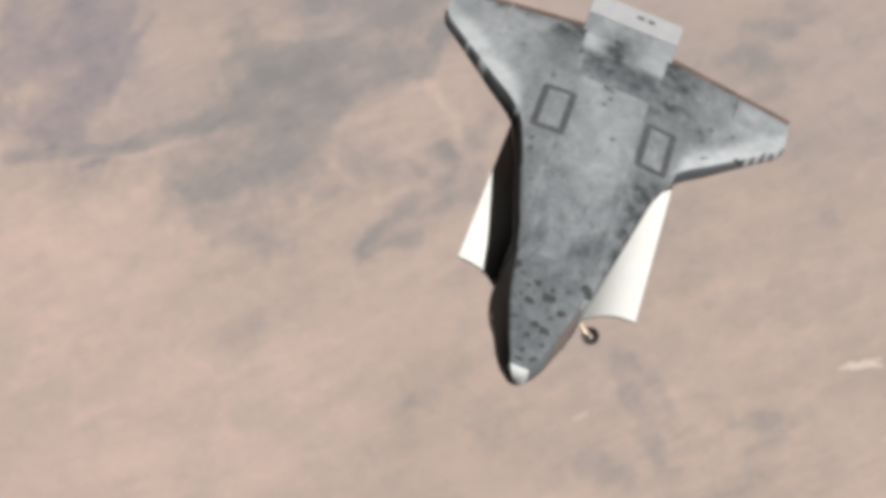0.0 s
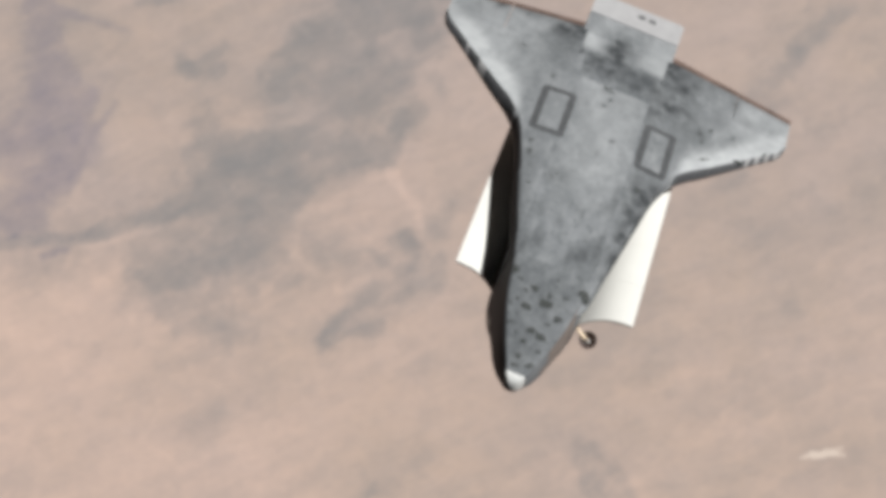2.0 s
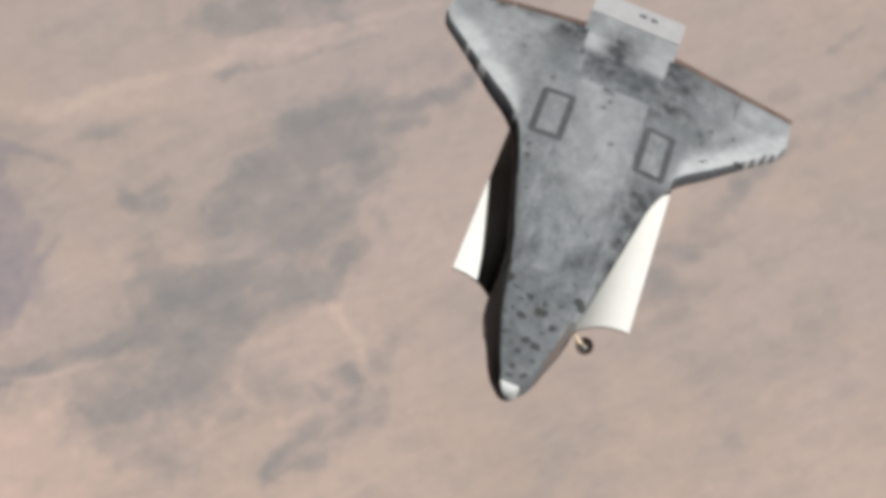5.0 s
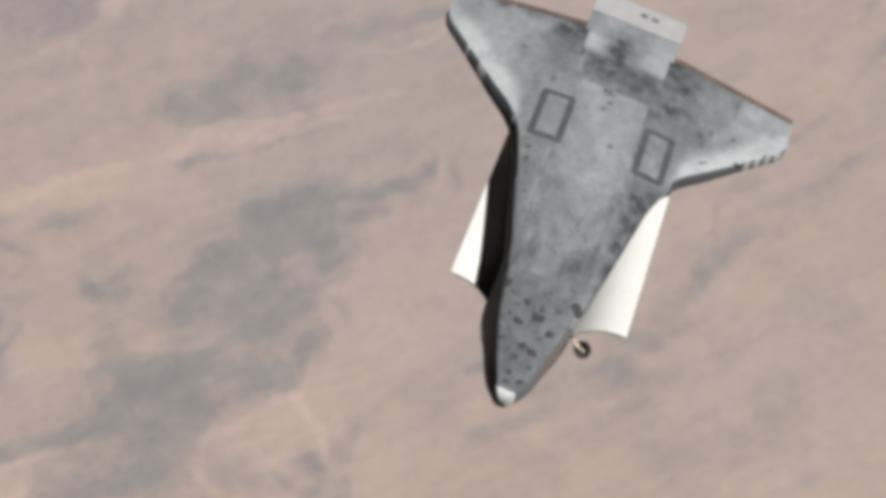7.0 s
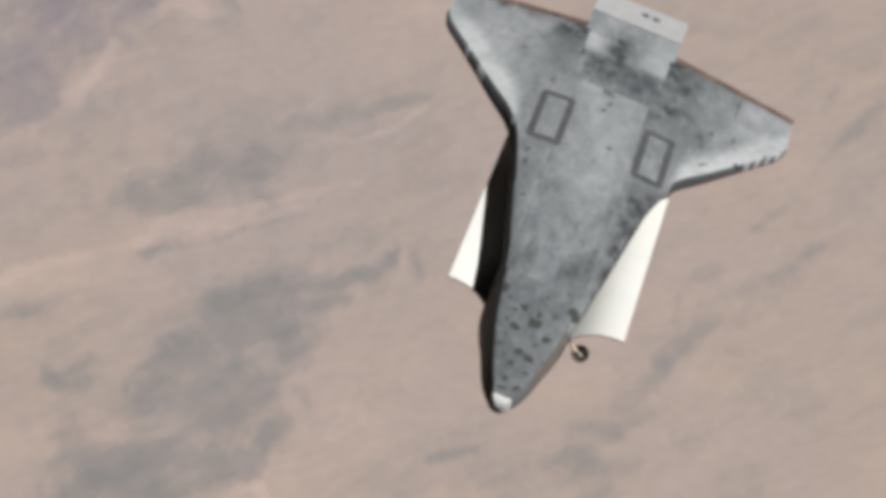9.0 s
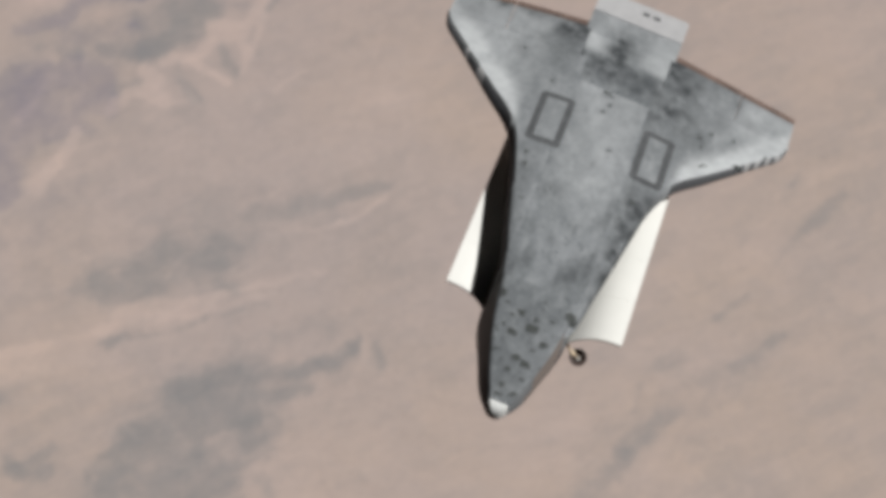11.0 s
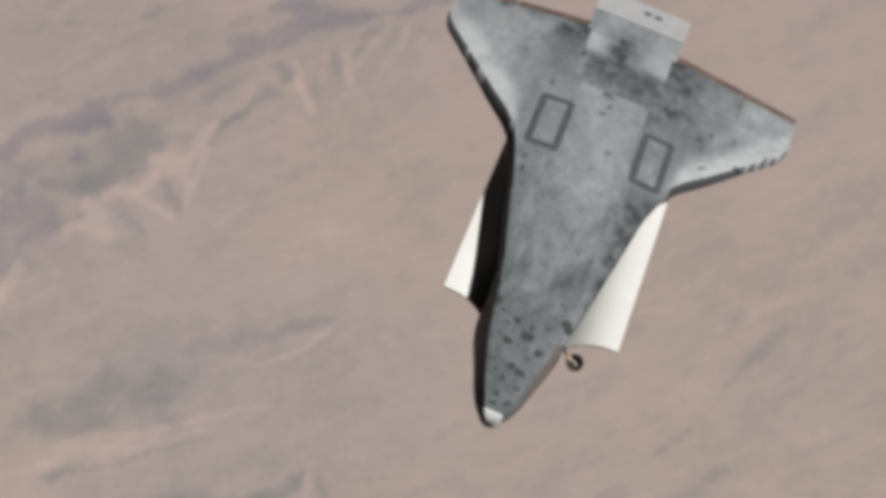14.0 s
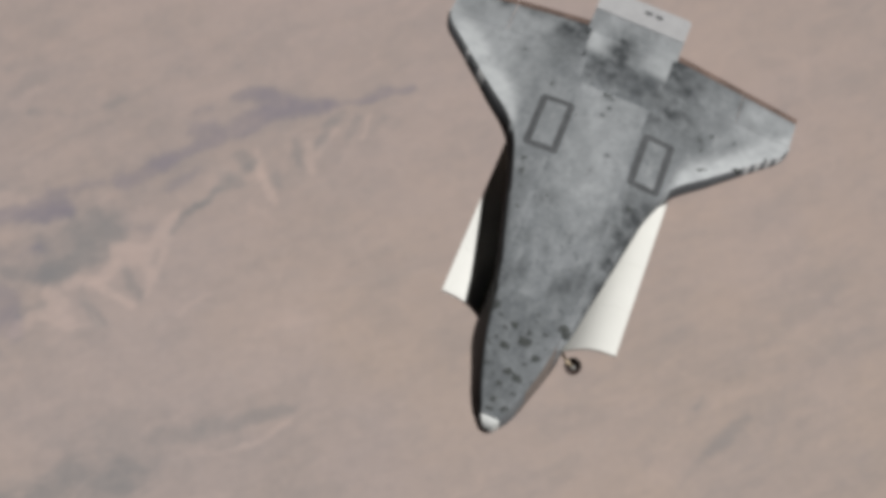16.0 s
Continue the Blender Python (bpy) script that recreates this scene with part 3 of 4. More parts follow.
SAND_COOL, SAND_WARM, SAND_DULL = (0.37, 0.309, 0.287), (0.506, 0.384, 0.325), (0.318, 0.278, 0.271)
SAND_OLIVE, SAND_ROSY = (0.4, 0.317, 0.262), (0.368, 0.294, 0.267)
ROCK, ROCK_GREEN, SAND_PALE, CLOUD = (0.205, 0.188, 0.22), (0.206, 0.204, 0.206), (1.25, 1.2, 1.17), (0.68, 0.58, 0.5)
ground = build_ground()

# ---- the orbiter ----
orbiter = tagged(new("space_orbiter"), "grey-bellied winged space orbiter with open white bay doors", "spacecraft")


def section(x, w, zb, zt, flat, rt, n=7):
    """A fuselage ring: a flat belly out to the chine, sides that flare to the half width w, a rounded top of radius rt."""
    r = min(0.16 * flat, 9.0)
    pts = [((flat - r) * k / 8, zb) for k in range(8)]
    wide = zb + 0.45 * (zt - zb)
    lean = math.atan2(w - flat, wide - zb - r)
    for i in range(n + 1):                      # the chine
        a = -math.pi / 2 + (math.pi / 2 - lean) * i / n
        pts.append((flat - r + r * math.cos(a), zb + r + r * math.sin(a)))
    y0, z0 = pts[-1]
    for k in (0.25, 0.5, 0.75, 0.92):           # the flared side
        pts.append((y0 + (w - y0) * math.sin(math.pi / 2 * k) ** 1.1, z0 + (wide - z0) * k))
    for i in range(n + 1):                      # the shoulder
        a = math.pi / 2 * i / n
        pts.append((w - rt + rt * math.cos(a), max(zt - rt, wide) + min(rt, zt - wide) * math.sin(a)))
    ring = [S(x, y, z) for y, z in pts]
    ring += [S(x, -y, z) for y, z in reversed(pts[1:])]
    return ring


def skin(bm):
    """Belly tiles below, charcoal with shade in its colour on the lower sides, white blanket above."""
    for f in bm.faces:
        f.normal_update()
        f.smooth = True
        c = f.calc_center_median()
        up = f.normal.z
        # port side of the nose gets the shade colour, starboard stays belly grey
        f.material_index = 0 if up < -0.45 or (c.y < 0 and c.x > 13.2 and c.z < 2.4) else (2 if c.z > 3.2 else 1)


def wear(ob, pale, soot):
    """Pale and sooty areas as point values, from functions of the place."""
    me = ob.data
    for name, rule in (("pale", pale), ("soot", soot)):
        a = me.attributes.new(name, "FLOAT", "POINT")
        for v, d in zip(me.vertices, a.data):
            d.value = max(0.0, min(1.0, rule(v.co)))


def ramp(x, a, b):
    t = max(0.0, min(1.0, (x - a) / (b - a)))
    return t * t * (3 - 2 * t)


def none(p):
    return 0.0


def fuselage():
    bm = bmesh.new()
    rows = [(246, 25.2, 305.5, 359, 22, 23.5), (256, 30.2, 300.5, 364.8, 25.6, 27.5), (267, 36.2, 296, 371, 30, 33), (280, 43, 291, 379, 36, 39), (300, 50.5, 286, 389, 43.5, 46), (330, 59.5, 281, 403, 53, 55), (370, 68.5, 277, 420, 63, 64),
            (410, 78, 274, 437, 72, 73), (450, 86, 272, 460, 79, 80), (485, 92.5, 271, 484, 83.5, 84), (520, 98.5, 270, 497, 87, 84), (550, 103, 270, 503, 90, 84), (580, 105, 270, 505, 92.5, 84)]
    loft(bm, [section(*r) for r in rows])
    bmesh.ops.recalc_face_normals(bm, faces=bm.faces)
    skin(bm)
    ob = part("forward_fuselage", bm, [belly_tile, shaded_side_tile, white_tile], orbiter, "grey tiled forward fuselage, charcoal sides with shade in the colour")
    smooth(ob)
    wear(ob, lambda p: 0.05, lambda p: 0.12 + 0.2 * ramp(p.x, 13.5, 17))
    ob.data.materials.append(rim_tile)
    for f in ob.data.polygons:
        if f.normal.y < -0.955 and f.center.x > 15.5 and f.center.z < 3.4:
            f.material_index = 3
    bm = bmesh.new()
    rings = []
    for x in np.linspace(580, 1307, 64):
        half = [(0, 270), (12, 270), (24, 270), (36, 270), (48, 270), (60, 270), (72, 270), (85, 270), (97, 270), (103, 272.5), (105, 279), (105, 340), (105, 400), (105, 409), (96, 409), (93, 380), (80, 330), (45, 305), (0, 298)]
        tuck = 1 - 0.1 * (1 - ramp(x, 575, 660))
        half = [(y * tuck if z < 300 and y > 80 else y, z) for y, z in half[:-1]] + half[-1:]
        rings.append([S(x, y, z) for y, z in half] + [S(x, -y, z) for y, z in reversed(half[1:-1])])
    loft(bm, rings)
    bmesh.ops.recalc_face_normals(bm, faces=bm.faces)
    skin(bm)
    ob = part("mid_fuselage", bm, [belly_tile, shaded_side_tile, white_tile], orbiter, "grey tiled middle fuselage around the open cargo bay")
    smooth(ob)
    blobs = ((891, -70, 26, 16, 0.5), (899, -45, 20, 12, 0.35), (985, -92, 14, 10, 0.4), (620, 28, 60, 9, 0.5), (655, 55, 55, 12, 0.55), (700, 88, 80, 12, 0.5), (760, -60, 18, 12, 0.35), (1100, 38, 9, 8, 0.4), (1293, -14, 12, 10, 0.6), (1256, 2, 9, 8, 0.5),
             (1226, -9, 9, 8, 0.45), (840, 62, 18, 12, 0.3), (650, -55, 34, 9, 0.4), (1180, -40, 12, 6, 0.3), (885, 92, 55, 12, 0.5), (600, -82, 50, 10, 0.45), (730, -20, 30, 9, 0.25), (800, 20, 26, 12, 0.25), (1030, 12, 20, 10, 0.2))

    def soot(p):
        x, y = 1100 - p.x / 0.0254, -p.y / 0.0254
        return 1.35 * sum(k * math.exp(-((x - a) / c) ** 2 - ((y - b) / d) ** 2) for a, b, c, d, k in blobs)
    wear(ob, lambda p: 0.31 * math.exp(-((p.y + 0.2) / 2.3) ** 4) * ramp(p.x, 9, 3) + 0.08, soot)
    bm = bmesh.new()
    rows = [(1307, 105, 270, 505, 100, 82), (1322, 106, 270, 505, 101, 82), (1345, 107, 270, 505, 103, 82), (1370, 109, 270, 506, 105, 82), (1400, 113, 270, 506, 110, 80), (1420, 116, 270, 506, 113, 80),
            (1440, 119, 270, 506, 116, 80), (1452, 120, 270, 506, 117, 79), (1465, 121, 270, 505, 118, 78), (1478, 121, 270, 504, 118, 78), (1491, 121, 270.4, 502, 118, 77), (1505, 121, 271, 500, 118, 76)]
    loft(bm, [section(*r) for r in rows])
    bmesh.ops.recalc_face_normals(bm, faces=bm.faces)
    skin(bm)
    ob = part("aft_fuselage", bm, [belly_tile, shaded_side_tile, white_tile], orbiter, "sooty grey tiled aft fuselage")
    smooth(ob)

    def soot(p):
        return 0.6 * ramp(p.x, -5.55, -5.8) * (1 - ramp(p.x, -7.6, -8.9)) + 1.1 * math.exp(-((p.y - 0.5) / 0.9) ** 2 - ((p.x + 9.3) / 1.2) ** 2)
    wear(ob, lambda p: (0.28 + 0.42 * math.exp(-((abs(p.y) - 2.3) / 0.9) ** 2)) * ramp(p.x, -7.9, -8.9), soot)


def nose():
    bm = bmesh.new()
    prof = [(226.2, 3, 328, 336, 2.5, 2.5), (227, 7.5, 323, 341, 6.5, 7), (229.5, 13, 316.5, 346, 11, 12), (234, 18, 311.5, 351, 15.5, 16.5), (240, 22.3, 308, 355.5, 19.3, 20.5), (245.7, 25.4, 305.3, 359.2, 22.2, 23.7)]
    loft(bm, [section(*r) for r in prof])
    shade(bm)
    bmesh.ops.recalc_face_normals(bm, faces=bm.faces)
    for f in bm.faces:
        # the cap's port face is painted dark for shade
        f.material_index = 1 if f.normal.y < -0.96 else (2 if f.normal.y > 0.8 else 0)
    part("nose_cap", bm, [nose_carbon, rim_tile, shaded_side_tile], orbiter, "pale grey rounded carbon nose cap with a browned side")


def leading(y, side=-1):
    """Station of the wing's leading edge at the span y."""
    knots = [(80, 470), (84, 500), (87, 522), (92, 553), (99, 590), (114, 660), (131, 740), (149, 830), (165, 910), (182, 985), (198, 1035), (212, 1066), (226, 1088), (245, 1111), (283, 1150), (365, 1244), (445, 1336), (456, 1354), (462, 1374), (466, 1395)]
    if side > 0:                                # the starboard glove reaches a little further out
        knots = [(90, 488), (97, 498), (104, 516), (112, 560), (124, 640), (138, 725), (152, 812), (166, 900)] + knots[7:]
    for (a, p), (b, q) in zip(knots, knots[1:]):
        if y <= b:
            return p + (q - p) * (y - a) / (b - a)
    return knots[-1][1]


def trailing(y):
    return 1540 - (y - 125) * 0.075


def hinge(y):
    return 1402 + (y - 125) * 0.012


def floor_z(y):
    return 271.6 - 1.1 * ramp(y, 80, 90) - 0.9 * ramp(y, 90, 101) + max(0, y - 105) * 0.08


def thick(y):
    return 62 - 44 * ramp(y, 150, 460)


def wing_ring(y, side, x1):
    """A closed wing section from the leading edge to the station x1."""
    x0, te, z, th = leading(y, side), trailing(y), floor_z(y), thick(y)
    c = te - x0
    lows = [0, 0.004, 0.012, 0.03, 0.06, 0.1] + [0.14 + 0.86 * k / 22 for k in range(23)]
    nose_h = min(0.42 * th, 0.06 * c + 3)
    r = 0.075
    def low(f):
        return z + nose_h * max(0, 1 - min(1, f / r)) ** 2
    def high(f):
        body = z + nose_h + (th - nose_h) * math.sqrt(min(1, f / 0.22)) * (1 if f < 0.22 else max(0, 1 - ((f - 0.22) / 0.78) ** 1.5)) + 2
        return max(body, low(f) + 3)
    end = min(1.0, (x1 - x0) / c)
    fs = [f * end for f in lows]
    pts = [(x0 + f * c, low(f)) for f in fs] + [(x0 + f * c, high(f)) for f in reversed(fs[1:])]
    return [S(x, side * y, zz) for x, zz in pts]


SPAN = [80, 84, 87, 90, 93, 96, 100, 103, 106, 112, 118, 125, 132, 140, 147, 155, 163, 172, 182, 190, 198, 205, 212, 219, 226, 235, 245, 260, 283, 300, 320, 342, 365, 385, 405, 425, 445, 451, 456, 460, 462, 464, 466]


# sooty marks below the wings: station, span, reach along and across, strength
WING_MARKS = {-1: ((1355, 252, 34, 22, 0.4), (1265, 152, 16, 12, 0.45), (988, 146, 16, 9, 0.5), (945, 143, 14, 8, 0.4), (1425, 214, 22, 20, 0.35), (1470, 170, 60, 34, 0.6), (1500, 260, 22, 26, 0.4), (1495, 345, 20, 18, 0.3), (1460, 405, 70, 60, 0.3), (1300, 215, 22, 10, 0.25), (1230, 190, 40, 10, 0.2)),
              1: ((1290, 239, 24, 16, 0.45), (1381, 272, 34, 26, 0.4), (1272, 252, 12, 10, 0.3), (1466, 312, 30, 12, 0.5), (1440, 190, 60, 40, 0.35), (1330, 170, 40, 40, 0.25), (1420, 350, 24, 30, 0.3), (1240, 205, 22, 14, 0.25), (1300, 330, 20, 22, 0.15))}


def wing(side):
    bm = bmesh.new()
    span = [v for a, b in zip(SPAN, SPAN[1:]) for v in np.linspace(a, b, max(1, round((b - a) / 8)), endpoint=False)] + SPAN[-1:]
    loft(bm, [wing_ring(y, side, hinge(y) - 0.4) for y in span])
    bmesh.ops.recalc_face_normals(bm, faces=bm.faces)
    for f in bm.faces:
        f.smooth = True
        f.material_index = 0 if f.normal.z < 0.2 else 1
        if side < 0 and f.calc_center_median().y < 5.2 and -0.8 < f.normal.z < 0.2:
            f.material_index = 2                # port glove's rounded edge, coloured dark as shade
    ob = part("wing", bm, [belly_tile, white_tile, shaded_side_tile], orbiter, "grey tiled delta wing, paler behind its leading edge")
    smooth(ob, 35)

    marks = WING_MARKS[side]

    def pale(p):
        y, x = abs(p.y) / 0.0254, 1100 - p.x / 0.0254
        band = ramp(y, 192, 240) * (1 - ramp(x - leading(y), 40, 150 if side < 0 else 130))
        tip = 1 - (0.55 if side < 0 else 0.15) * ramp(y, 370, 455)
        return (band + (0.2 if side < 0 else 0.06) * ramp(y, 150, 230) + (0.1 if side < 0 else 0.3) * ramp(y, 260, 400)) * tip + 0.14

    def soot(p):
        y, x = abs(p.y) / 0.0254, 1100 - p.x / 0.0254
        inner = 0.55 * (1 - ramp(y, 130, 300)) * ramp(x, 1185, 1290) if side > 0 else 0.3 * (1 - ramp(y, 110, 230)) * ramp(x, 1300, 1420)
        glove = (0.75 if side > 0 else 0.25) * (1 - ramp(x, 960, 1075)) * ramp(y, 92, 128)
        return inner + glove + sum(k * math.exp(-((x - a) / c) ** 2 - ((y - b) / d) ** 2) for a, b, c, d, k in marks)
    wear(ob, pale, soot)
    for y0, y1 in ((112, 312.5), (314.7, 464)):
        bm = bmesh.new()
        rings = []
        for y in np.linspace(y0, y1, 20):
            h, te, z = hinge(y), trailing(y), floor_z(y)
            t = (thick(y)) * 0.42
            pts = [(h + 0.4, z + 1), (h + 1.2, z)] + [(h + 1.2 + (te - 6.2 - h) * k / 8, z - k / 8) for k in range(1, 9)] + [(te - 5, z + 5), (h + 5, z + t), (h + 0.4, z + t - 3)]
            rings.append([S(x, side * y, zz) for x, zz in pts])
        loft(bm, rings)
        el = part("elevon", bm, belly_tile, ob, "grey tiled elevon with a browned rear edge")
        wear(el, pale, lambda p: soot(p) + 0.7 * (1 - ramp(abs(p.y), 3.1, 4.4)) * ramp(-p.x, 8.6, 9.6) + 0.45 * ramp(-p.x, 9.6, 10.6))
        bm = bmesh.new()
        rings = []
        for y in np.linspace(y0, y1, 6):
            te, z = trailing(y), floor_z(y)
            rings.append([S(x, side * y, zz) for x, zz in ((te - 20, z - 1.5), (te, z - 1), (te, z + 3), (te - 20, z + 7))])
        loft(bm, rings)
        part("trailing_edge_strip", bm, hot_metal, el, "heat-browned metal rear edge")
    # carbon panels round the leading edge
    edges = [210 + (463 - 210) * i / 22 for i in range(23)]
    for i, (a, b) in enumerate(zip(edges, edges[1:])):
        bm = bmesh.new()
        rings = []
        for y in (a + 0.12, (a + b) / 2, b - 0.12):
            x0, c, z, th = leading(y), trailing(y) - leading(y), floor_z(y), thick(y)
            rise = min(0.42 * th, 0.06 * c + 3)
            core = S(x0 + 30, side * y, z + th * 0.2)
            deep = S(x0 + 16, side * y, z + 8)
            outer = []
            for d in (26, 18, 11, 6, 3, 0) if side < 0 else (19, 13, 8, 4, 2, 0):
                p = S(x0 + d, side * y, z + rise * max(0, 1 - min(1, d / c / 0.075)) ** 2)
                outer.append(p + (p - core).normalized() * 0.03)
            for d in (2, 6, 12):
                p = S(x0 + d, side * y, z + rise + (th - rise) * math.sqrt(d / c / 0.22) + 2)
                outer.append(p + (p - core).normalized() * 0.03)
            rings.append(outer + [deep])
        loft(bm, rings)
        shade(bm)
        light = i in ((9, 10, 14) if side < 0 else (14, 16, 18, 20))
        p = part("leading_edge_panel", bm, pale_carbon if light else carbon, ob, "pale carbon panel" if light else "")
        smooth(p)


def body_flap():
    bm = bmesh.new()
    a, b = FLAP_A, FLAP_B
    loft(bm, [[S(x, y, z) for x, z in ((1503, 271), (1530, 267.5), (1555, 262), a, (a[0], a[1] + 14), (1502, 300))] for y in np.linspace(-123, 121, 17)])
    ob = part("body_flap", bm, belly_tile, orbiter, "smoke-stained pale grey body flap")

    def soot(p):
        return 1.0 * math.exp(-((p.y - 0.6) / 0.75) ** 2 - ((p.x + 10.2) / 1.0) ** 2)
    wear(ob, lambda p: 0.27 + 0.23 * ramp(-p.y, 0.5, 2.6), soot)
    bm = bmesh.new()
    loft(bm, [[S(x, y, z) for x, z in ((a[0] + 1, a[1] - 1), (b[0] - cut, b[1] + cut * 0.35), (b[0] - cut, b[1] + 5 + cut * 0.35), (a[0] + 1, a[1] + 13))] for y, cut in ((-123, 20), (-119, 9), (-112, 3), (-100, 0), (0, 0), (110, 0), (117, 2), (121, 6))])
    part("flap_edge", bm, flap_white, ob, "bright pale rear panel of the body flap")
    # two dark oval marks on the rear panel, built as thin plates
    for y in (8, 38):
        bm = bmesh.new()
        lean = (b[1] - a[1]) / (b[0] - a[0])
        rings = []
        for k in range(12):
            q = 2 * math.pi * k / 12
            x, yy = a[0] + 40 + 4.5 * math.sin(q), y + 11 * math.cos(q)
            z = a[1] - 1 + (x - a[0]) * lean
            rings.append((S(x, yy, z - 0.5), S(x, yy, z + 2)))
        loft(bm, [[p for p, _ in rings], [q for _, q in rings]])
        part("flap_mark", bm, seal_dark, ob, "small dark oval mark")


FLAP_A, FLAP_B = (1576, 256), (1640, 234)


def gear_door(side):
    x0, x1, y0, y1 = 1054, 1205, *((97, 149) if side < 0 else (121, 170))

    def slab(bm, xa, xb, ya, yb, proud):
        rings = []
        for y in np.linspace(ya, yb, 5):
            z = 269.6 + max(0, y - 105) * 0.08
            rings.append([S(xa, side * y, z - proud), S(xb, side * y, z - proud), S(xb, side * y, z + 2), S(xa, side * y, z + 2)])
        loft(bm, rings)
    bm = bmesh.new()
    slab(bm, x0, x1, y0, y1, 1.2)
    ob = part("landing_gear_door", bm, belly_tile, orbiter, "pale grey landing gear door with a dark seal")
    wear(ob, lambda p: 0.22, none)
    rings = []
    for w, proud in ((0.5, -2.0), (0.5, 0.6), (9, 0.75), (18, 0.6), (18, -2.0)):
        plan, r = [], 0.6 * w + 1
        for cx, cy, q in ((x1, y1, 0), (x0, y1, 90), (x0, y0, 180), (x1, y0, 270)):
            sx, sy = (1 if cx == x1 else -1), (1 if cy == y1 else -1)
            for k in range(5):
                a = radians(q + 22.5 * k)
                plan.append((cx + sx * (w - r) + r * math.cos(a), cy + sy * (w - r) + r * math.sin(a)))
        ring = []
        for (xa, ya), (xb, yb) in zip(plan, plan[1:] + plan[:1]):
            steps = 8 if math.hypot(xb - xa, yb - ya) > 25 else 1
            for k in range(steps):                  # long sides follow the bend between belly and wing
                x, y = xa + (xb - xa) * k / steps, ya + (yb - ya) * k / steps
                ring.append(S(x, side * y, 269.6 + max(0, y - 105) * 0.08 - proud))
        rings.append(ring)
    bm = bmesh.new()
    loft(bm, rings, caps=False)
    for f in bm.faces:
        f.smooth = False
    part("door_seal", bm, border_grey, ob, "dark weathered tile border")


def bay_door(side):
    """An opened bay door: a curved shell hinged at the sill, in five panels along the bay."""
    def arc(k, r):                              # from the hinge outward and down: a shallow arch
        wide, drop, bow = (117, 59, 2.6) if side > 0 else (102, 43, 3.0)
        return 104 + wide * k, 409 - drop * (1 - (1 - k) ** bow) + r
    cuts = [582, 727, 872, 1017, 1162, 1307]
    top = None
    for i, (x0, x1) in enumerate(zip(cuts, cuts[1:])):
        bm = bmesh.new()
        rings = []
        for x in (x0 + 0.15, x1 - 0.15):
            ring = [S(x, side * arc(k / 14, 0)[0], arc(k / 14, 0)[1]) for k in range(15)]
            ring += [S(x, side * arc(k / 14, 4)[0], arc(k / 14, 4)[1]) for k in range(14, -1, -1)]
            rings.append(ring)
        loft(bm, rings)
        shade(bm)
        if top is None:
            top = smooth(part("payload_bay_door", bm, door_white, orbiter, "open white curved payload bay door"))
        else:
            smooth(part("door_panel", bm, door_white, top))
        bm = bmesh.new()
        rings = []
        for x in (x0 + 4, x1 - 4):
            ring = [S(x, side * arc(k / 14, 6)[0], arc(k / 14, 6)[1]) for k in range(1, 14)]
            ring += [S(x, side * arc(k / 14, 8)[0], arc(k / 14, 8)[1]) for k in range(13, 0, -1)]
            rings.append(ring)
        loft(bm, rings)
        part("radiator_panel", bm, radiator, top, "silvery radiator panel inside the door")


def dish_antenna():
    hub = S(575, 142, 432)
    ant = None
    bm = bmesh.new()
    tube(bm, S(590, 100, 412), S(577, 124, 427), 0.09, 0.1)
    tube(bm, S(577, 124, 427), S(576, 130, 429), 0.15, 0.15)
    tube(bm, S(576, 130, 429), hub, 0.05, 0.05)
    ant = part("dish_antenna", bm, gold, orbiter, "amber and black dish antenna on a short boom")
    way = DISH_WAY.normalized()
    a = way.orthogonal().normalized()
    b = way.cross(a)
    bm = bmesh.new()
    rings = []
    for r, d in ((0.12, 0.02), (0.25, 0.05), (0.38, 0.11), (0.5, 0.17), (0.52, 0.2), (0.48, 0.2), (0.36, 0.14), (0.24, 0.085), (0.1, 0.06)):
        rings.append([hub + way * (d - 0.1) + (a * math.cos(q) + b * math.sin(q)) * r for q in (2 * math.pi * i / 28 for i in range(28))])
    loft(bm, rings)
    shade(bm)
    smooth(part("dish", bm, black_mesh, ant, "dark round dish"))
    bm = bmesh.new()
    tube(bm, hub, hub + way * 0.16 + b * 0.1, 0.05, 0.09, 16)
    part("feed_horn", bm, door_white, ant, "pale feed at the middle of the dish")


DISH_WAY = Vector((0.72, 0.08, -0.69))


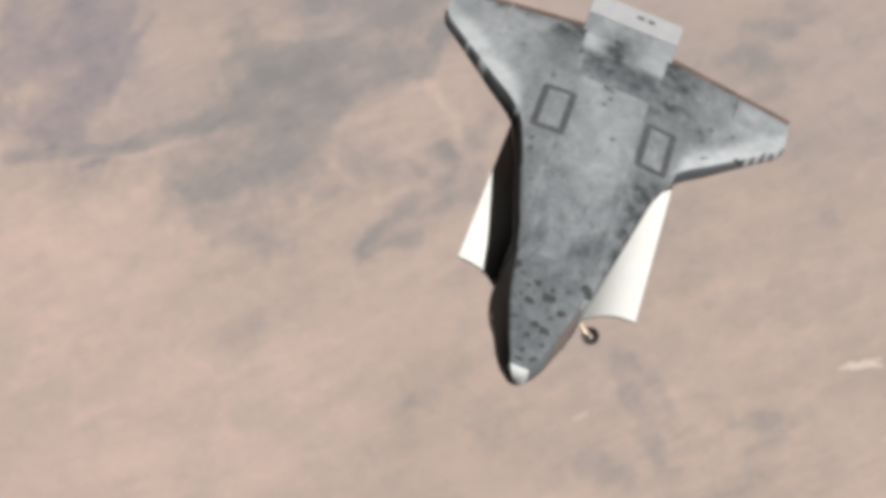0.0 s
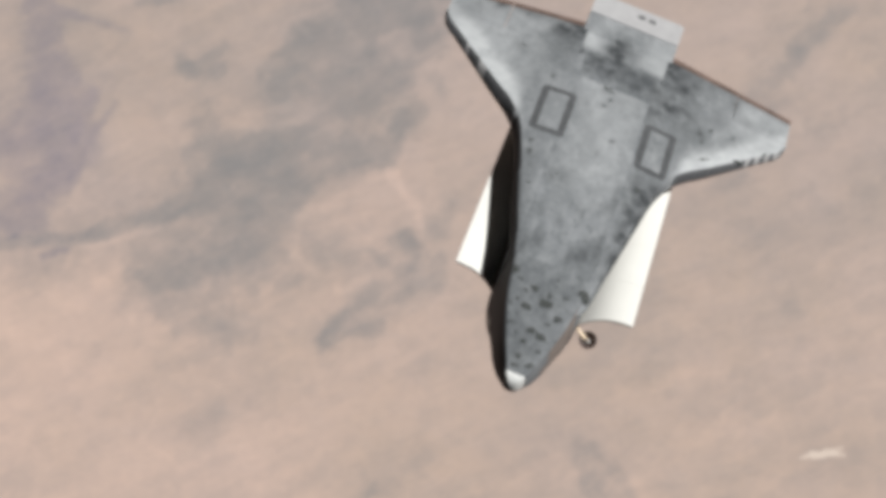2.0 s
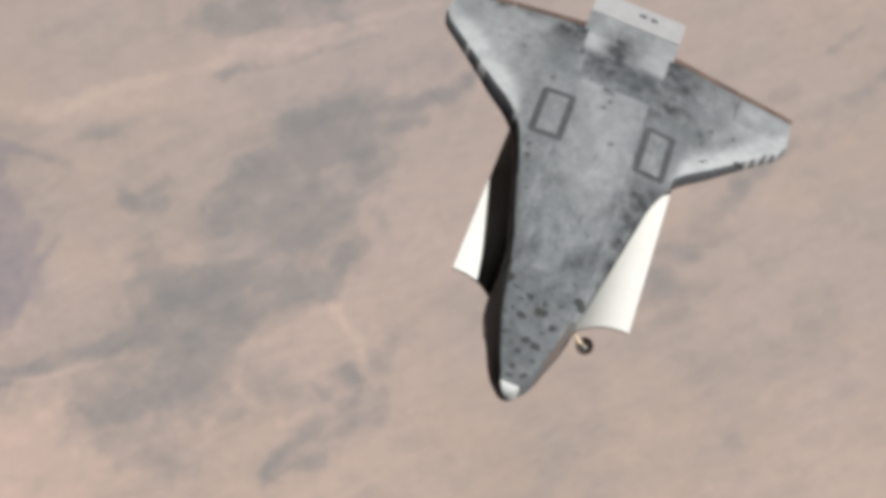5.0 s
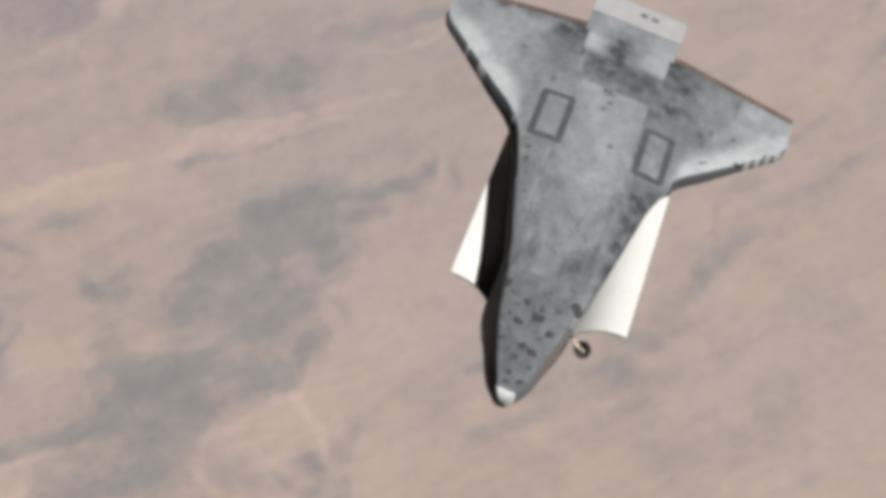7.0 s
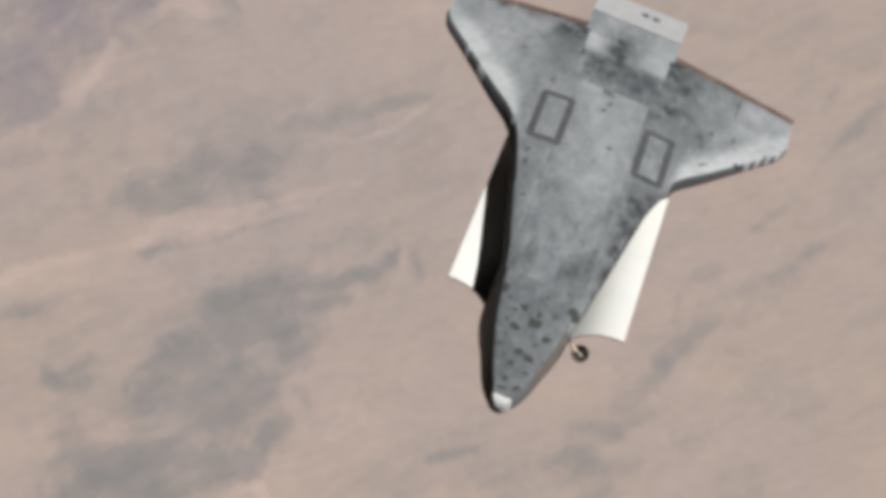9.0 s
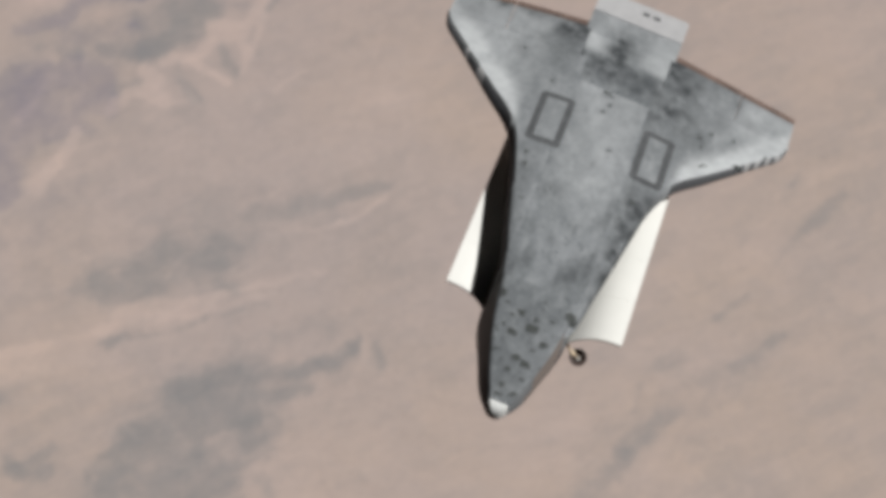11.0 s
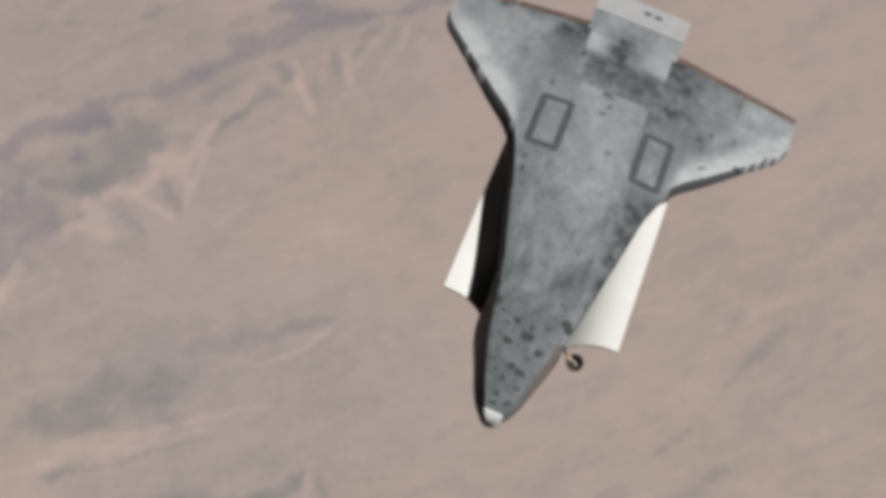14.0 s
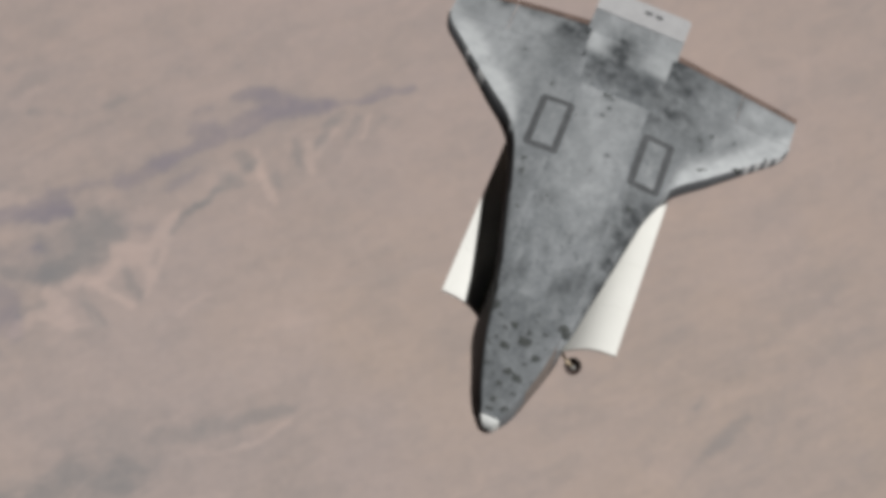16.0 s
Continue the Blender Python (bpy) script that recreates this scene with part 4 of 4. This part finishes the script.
def dark_patches():
    """Newer dark tiles let into the nose's belly: clusters of six-inch tiles that follow the skin."""
    verts, polys = [], []
    for hull in orbiter.children:
        if hull.name.split(".")[0] in ("forward_fuselage", "wing"):
            polys += [[len(verts) + i for i in p.vertices] for p in hull.data.polygons]
            verts += [v.co.copy() for v in hull.data.vertices]
    tree = BVHTree.FromPolygons(verts, polys)
    rng = random.Random(4)
    # station, offset to starboard, tiles along, tiles across
    for x, y, a, b in ((527, 88, 5, 5), (452, 12, 4, 5), (480, 15, 3, 2), (440, -2, 2, 2), (423, -27, 3, 4), (485, -23, 3, 3), (419, 48, 3, 3), (361, 2, 3, 4), (352, 25, 3, 4), (324, -8, 2, 2), (283, -5, 2, 3),
                       (261, -8, 1, 5), (271, 22, 2, 3), (359, 66, 2, 3), (522, -78, 5, 3), (362, -50, 2, 2), (416, -62, 2, 2), (490, 50, 2, 2), (500, -60, 1, 2), (540, 20, 1, 1), (395, 30, 1, 2), (436, -52, 2, 1), (312, 30, 1, 2), (340, -30, 1, 1), (470, -40, 1, 2)):
        bm = bmesh.new()
        for i in range(a):
            for j in range(b):
                if a * b > 3 and (i in (0, a - 1)) and (j in (0, b - 1)) and rng.random() < 0.5:
                    continue
                rings = [[], []]
                for p, q in ((0, 0), (5.6, 0), (5.6, 5.6), (0, 5.6)):
                    at = S(x + 6 * (i - a / 2) + p, y + 6 * (j - b / 2) + q, 200)
                    hit = tree.ray_cast(at, Vector((0, 0, 1)))
                    if hit[0] is None:
                        break
                    rings[0].append(hit[0] - Vector((0, 0, 0.03)))
                    rings[1].append(hit[0] + Vector((0, 0, 0.05)))
                else:
                    loft(bm, rings)
        part("dark_tile", bm, spot_dark, orbiter)


def belly_marks():
    """Small blocks of dark replacement tiles on the flat belly and the wings' undersides."""
    rng = random.Random(9)
    # station, offset to starboard, tiles along, tiles across
    for x, y, a, b in ((1300, -15, 2, 3), (1292, 0, 1, 2), (1258, 2, 2, 1), (1226, -9, 1, 2), (988, -147, 2, 2), (946, -143, 2, 2), (1195, 272, 2, 3), (1186, 262, 1, 2), (1246, 352, 2, 4), (1254, 254, 2, 2), (1288, 240, 3, 2), (1318, 266, 2, 2), (1265, -152, 2, 2), (1360, -250, 2, 2),
                       (900, -66, 2, 2), (1100, 38, 1, 2), (830, -118, 1, 2), (960, 132, 2, 2), (1192, -70, 1, 1), (1330, 330, 2, 2), (1290, -395, 3, 1), (1245, -352, 3, 1), (1268, -372, 2, 1), (1322, 415, 3, 1)):
        bm = bmesh.new()
        for i in range(a):
            for j in range(b):
                if a * b > 3 and rng.random() < 0.25:
                    continue
                x0, y0 = x + 6 * (i - a / 2), y + 6 * (j - b / 2)
                rings = []
                for yy in (y0, y0 + 5.6):
                    z = 270 if abs(yy) < 97 else 269.6 + max(0, abs(yy) - 105) * 0.08
                    rings.append([S(x0, yy, z - 0.45), S(x0 + 5.6, yy, z - 0.45), S(x0 + 5.6, yy, z + 1), S(x0, yy, z + 1)])
                loft(bm, rings)
        part("dark_tile", bm, spot_dark, orbiter)


def tail():
    bm = bmesh.new()
    rings = []
    for k in np.linspace(0, 1, 7):
        z = 500 + 315 * k
        x0, x1 = 1310 + 285 * k, 1575 + 110 * k
        t = 14 - 8 * k
        c = x1 - x0
        pts = [(x0, 0), (x0 + 0.12 * c, t * 0.6), (x0 + 0.4 * c, t), (x0 + 0.62 * c, t * 0.85), (x0 + 0.62 * c, -t * 0.85), (x0 + 0.4 * c, -t), (x0 + 0.12 * c, -t * 0.6)]
        rings.append([S(x, y, z) for x, y in pts])
    loft(bm, rings)
    fin = part("tail_fin", bm, white_tile, orbiter, "white swept tail fin")
    bm = bmesh.new()
    rings = []
    for k in np.linspace(0.08, 0.97, 5):
        z = 500 + 315 * k
        x0, x1 = 1310 + 285 * k, 1575 + 110 * k
        t, c = 14 - 8 * k, x1 - x0
        rings.append([S(x, y, z) for x, y in ((x0 + 0.63 * c, t * 0.8), (x1, 2), (x1, -2), (x0 + 0.63 * c, -t * 0.8))])
    loft(bm, rings)
    part("rudder", bm, white_tile, fin)


def pod(side):
    bm = bmesh.new()
    rings = []
    for x, r in ((1310, 6), (1330, 22), (1370, 36), (1420, 45), (1480, 48), (1530, 46), (1555, 38)):
        rings.append([S(x, side * (72 + r * 0.2) + r * math.cos(q), 488 + r * 0.9 * math.sin(q)) for q in (2 * math.pi * i / 20 for i in range(20))])
    loft(bm, rings)
    shade(bm)
    ob = smooth(part("engine_pod", bm, white_tile, orbiter, "white rounded engine pod beside the tail"))
    bm = bmesh.new()
    tube(bm, S(1553, side * 88, 492), S(1590, side * 92, 494), 0.2, 0.55, 20)
    part("pod_nozzle", bm, engine_metal, ob)


def engine(y, z):
    bm = bmesh.new()
    rings = []
    for d, r in ((0, 14), (10, 20), (30, 30), (60, 39), (95, 45), (95, 43), (55, 36), (20, 24)):
        rings.append([S(1506 + d, y + r * math.cos(q), z + r * math.sin(q)) for q in (2 * math.pi * i / 24 for i in range(24))])
    loft(bm, rings)
    shade(bm)
    smooth(part("main_engine", bm, engine_metal, orbiter, "bell-shaped metal main engine nozzle"))


fuselage()
nose()
for side in (-1, 1):
    wing(side)
    gear_door(side)
    bay_door(side)
    pod(side)
body_flap()
dish_antenna()
dark_patches()
belly_marks()
tail()
for y, z in ((0, 445), (-53, 345), (53, 345)):
    engine(y, z)


# ---- what moves ----
def motions():
    first = Matrix(((-0.2398, -0.9264, -0.2904), (-0.5901, 0.3766, -0.7141), (0.7709, 0.0001, -0.6370)))
    axis = Vector((7.54, -4.55, -0.10))
    rows = []
    for t in SPANS:
        k = t / 16
        turn = Matrix.Rotation(radians(axis.length) * k, 3, axis) @ first
        place = Vector((9.592, 7.111, -128.557)).lerp(Vector((9.278, 6.140, -128.935)), k)
        rows.append((t, Matrix.Translation(EYE + place) @ turn.to_quaternion().to_matrix().to_4x4()))
    walk(orbiter, rows)
    walk(ground, [(t, Matrix.Translation(DRIFT * t)) for t in SPANS])


motions()
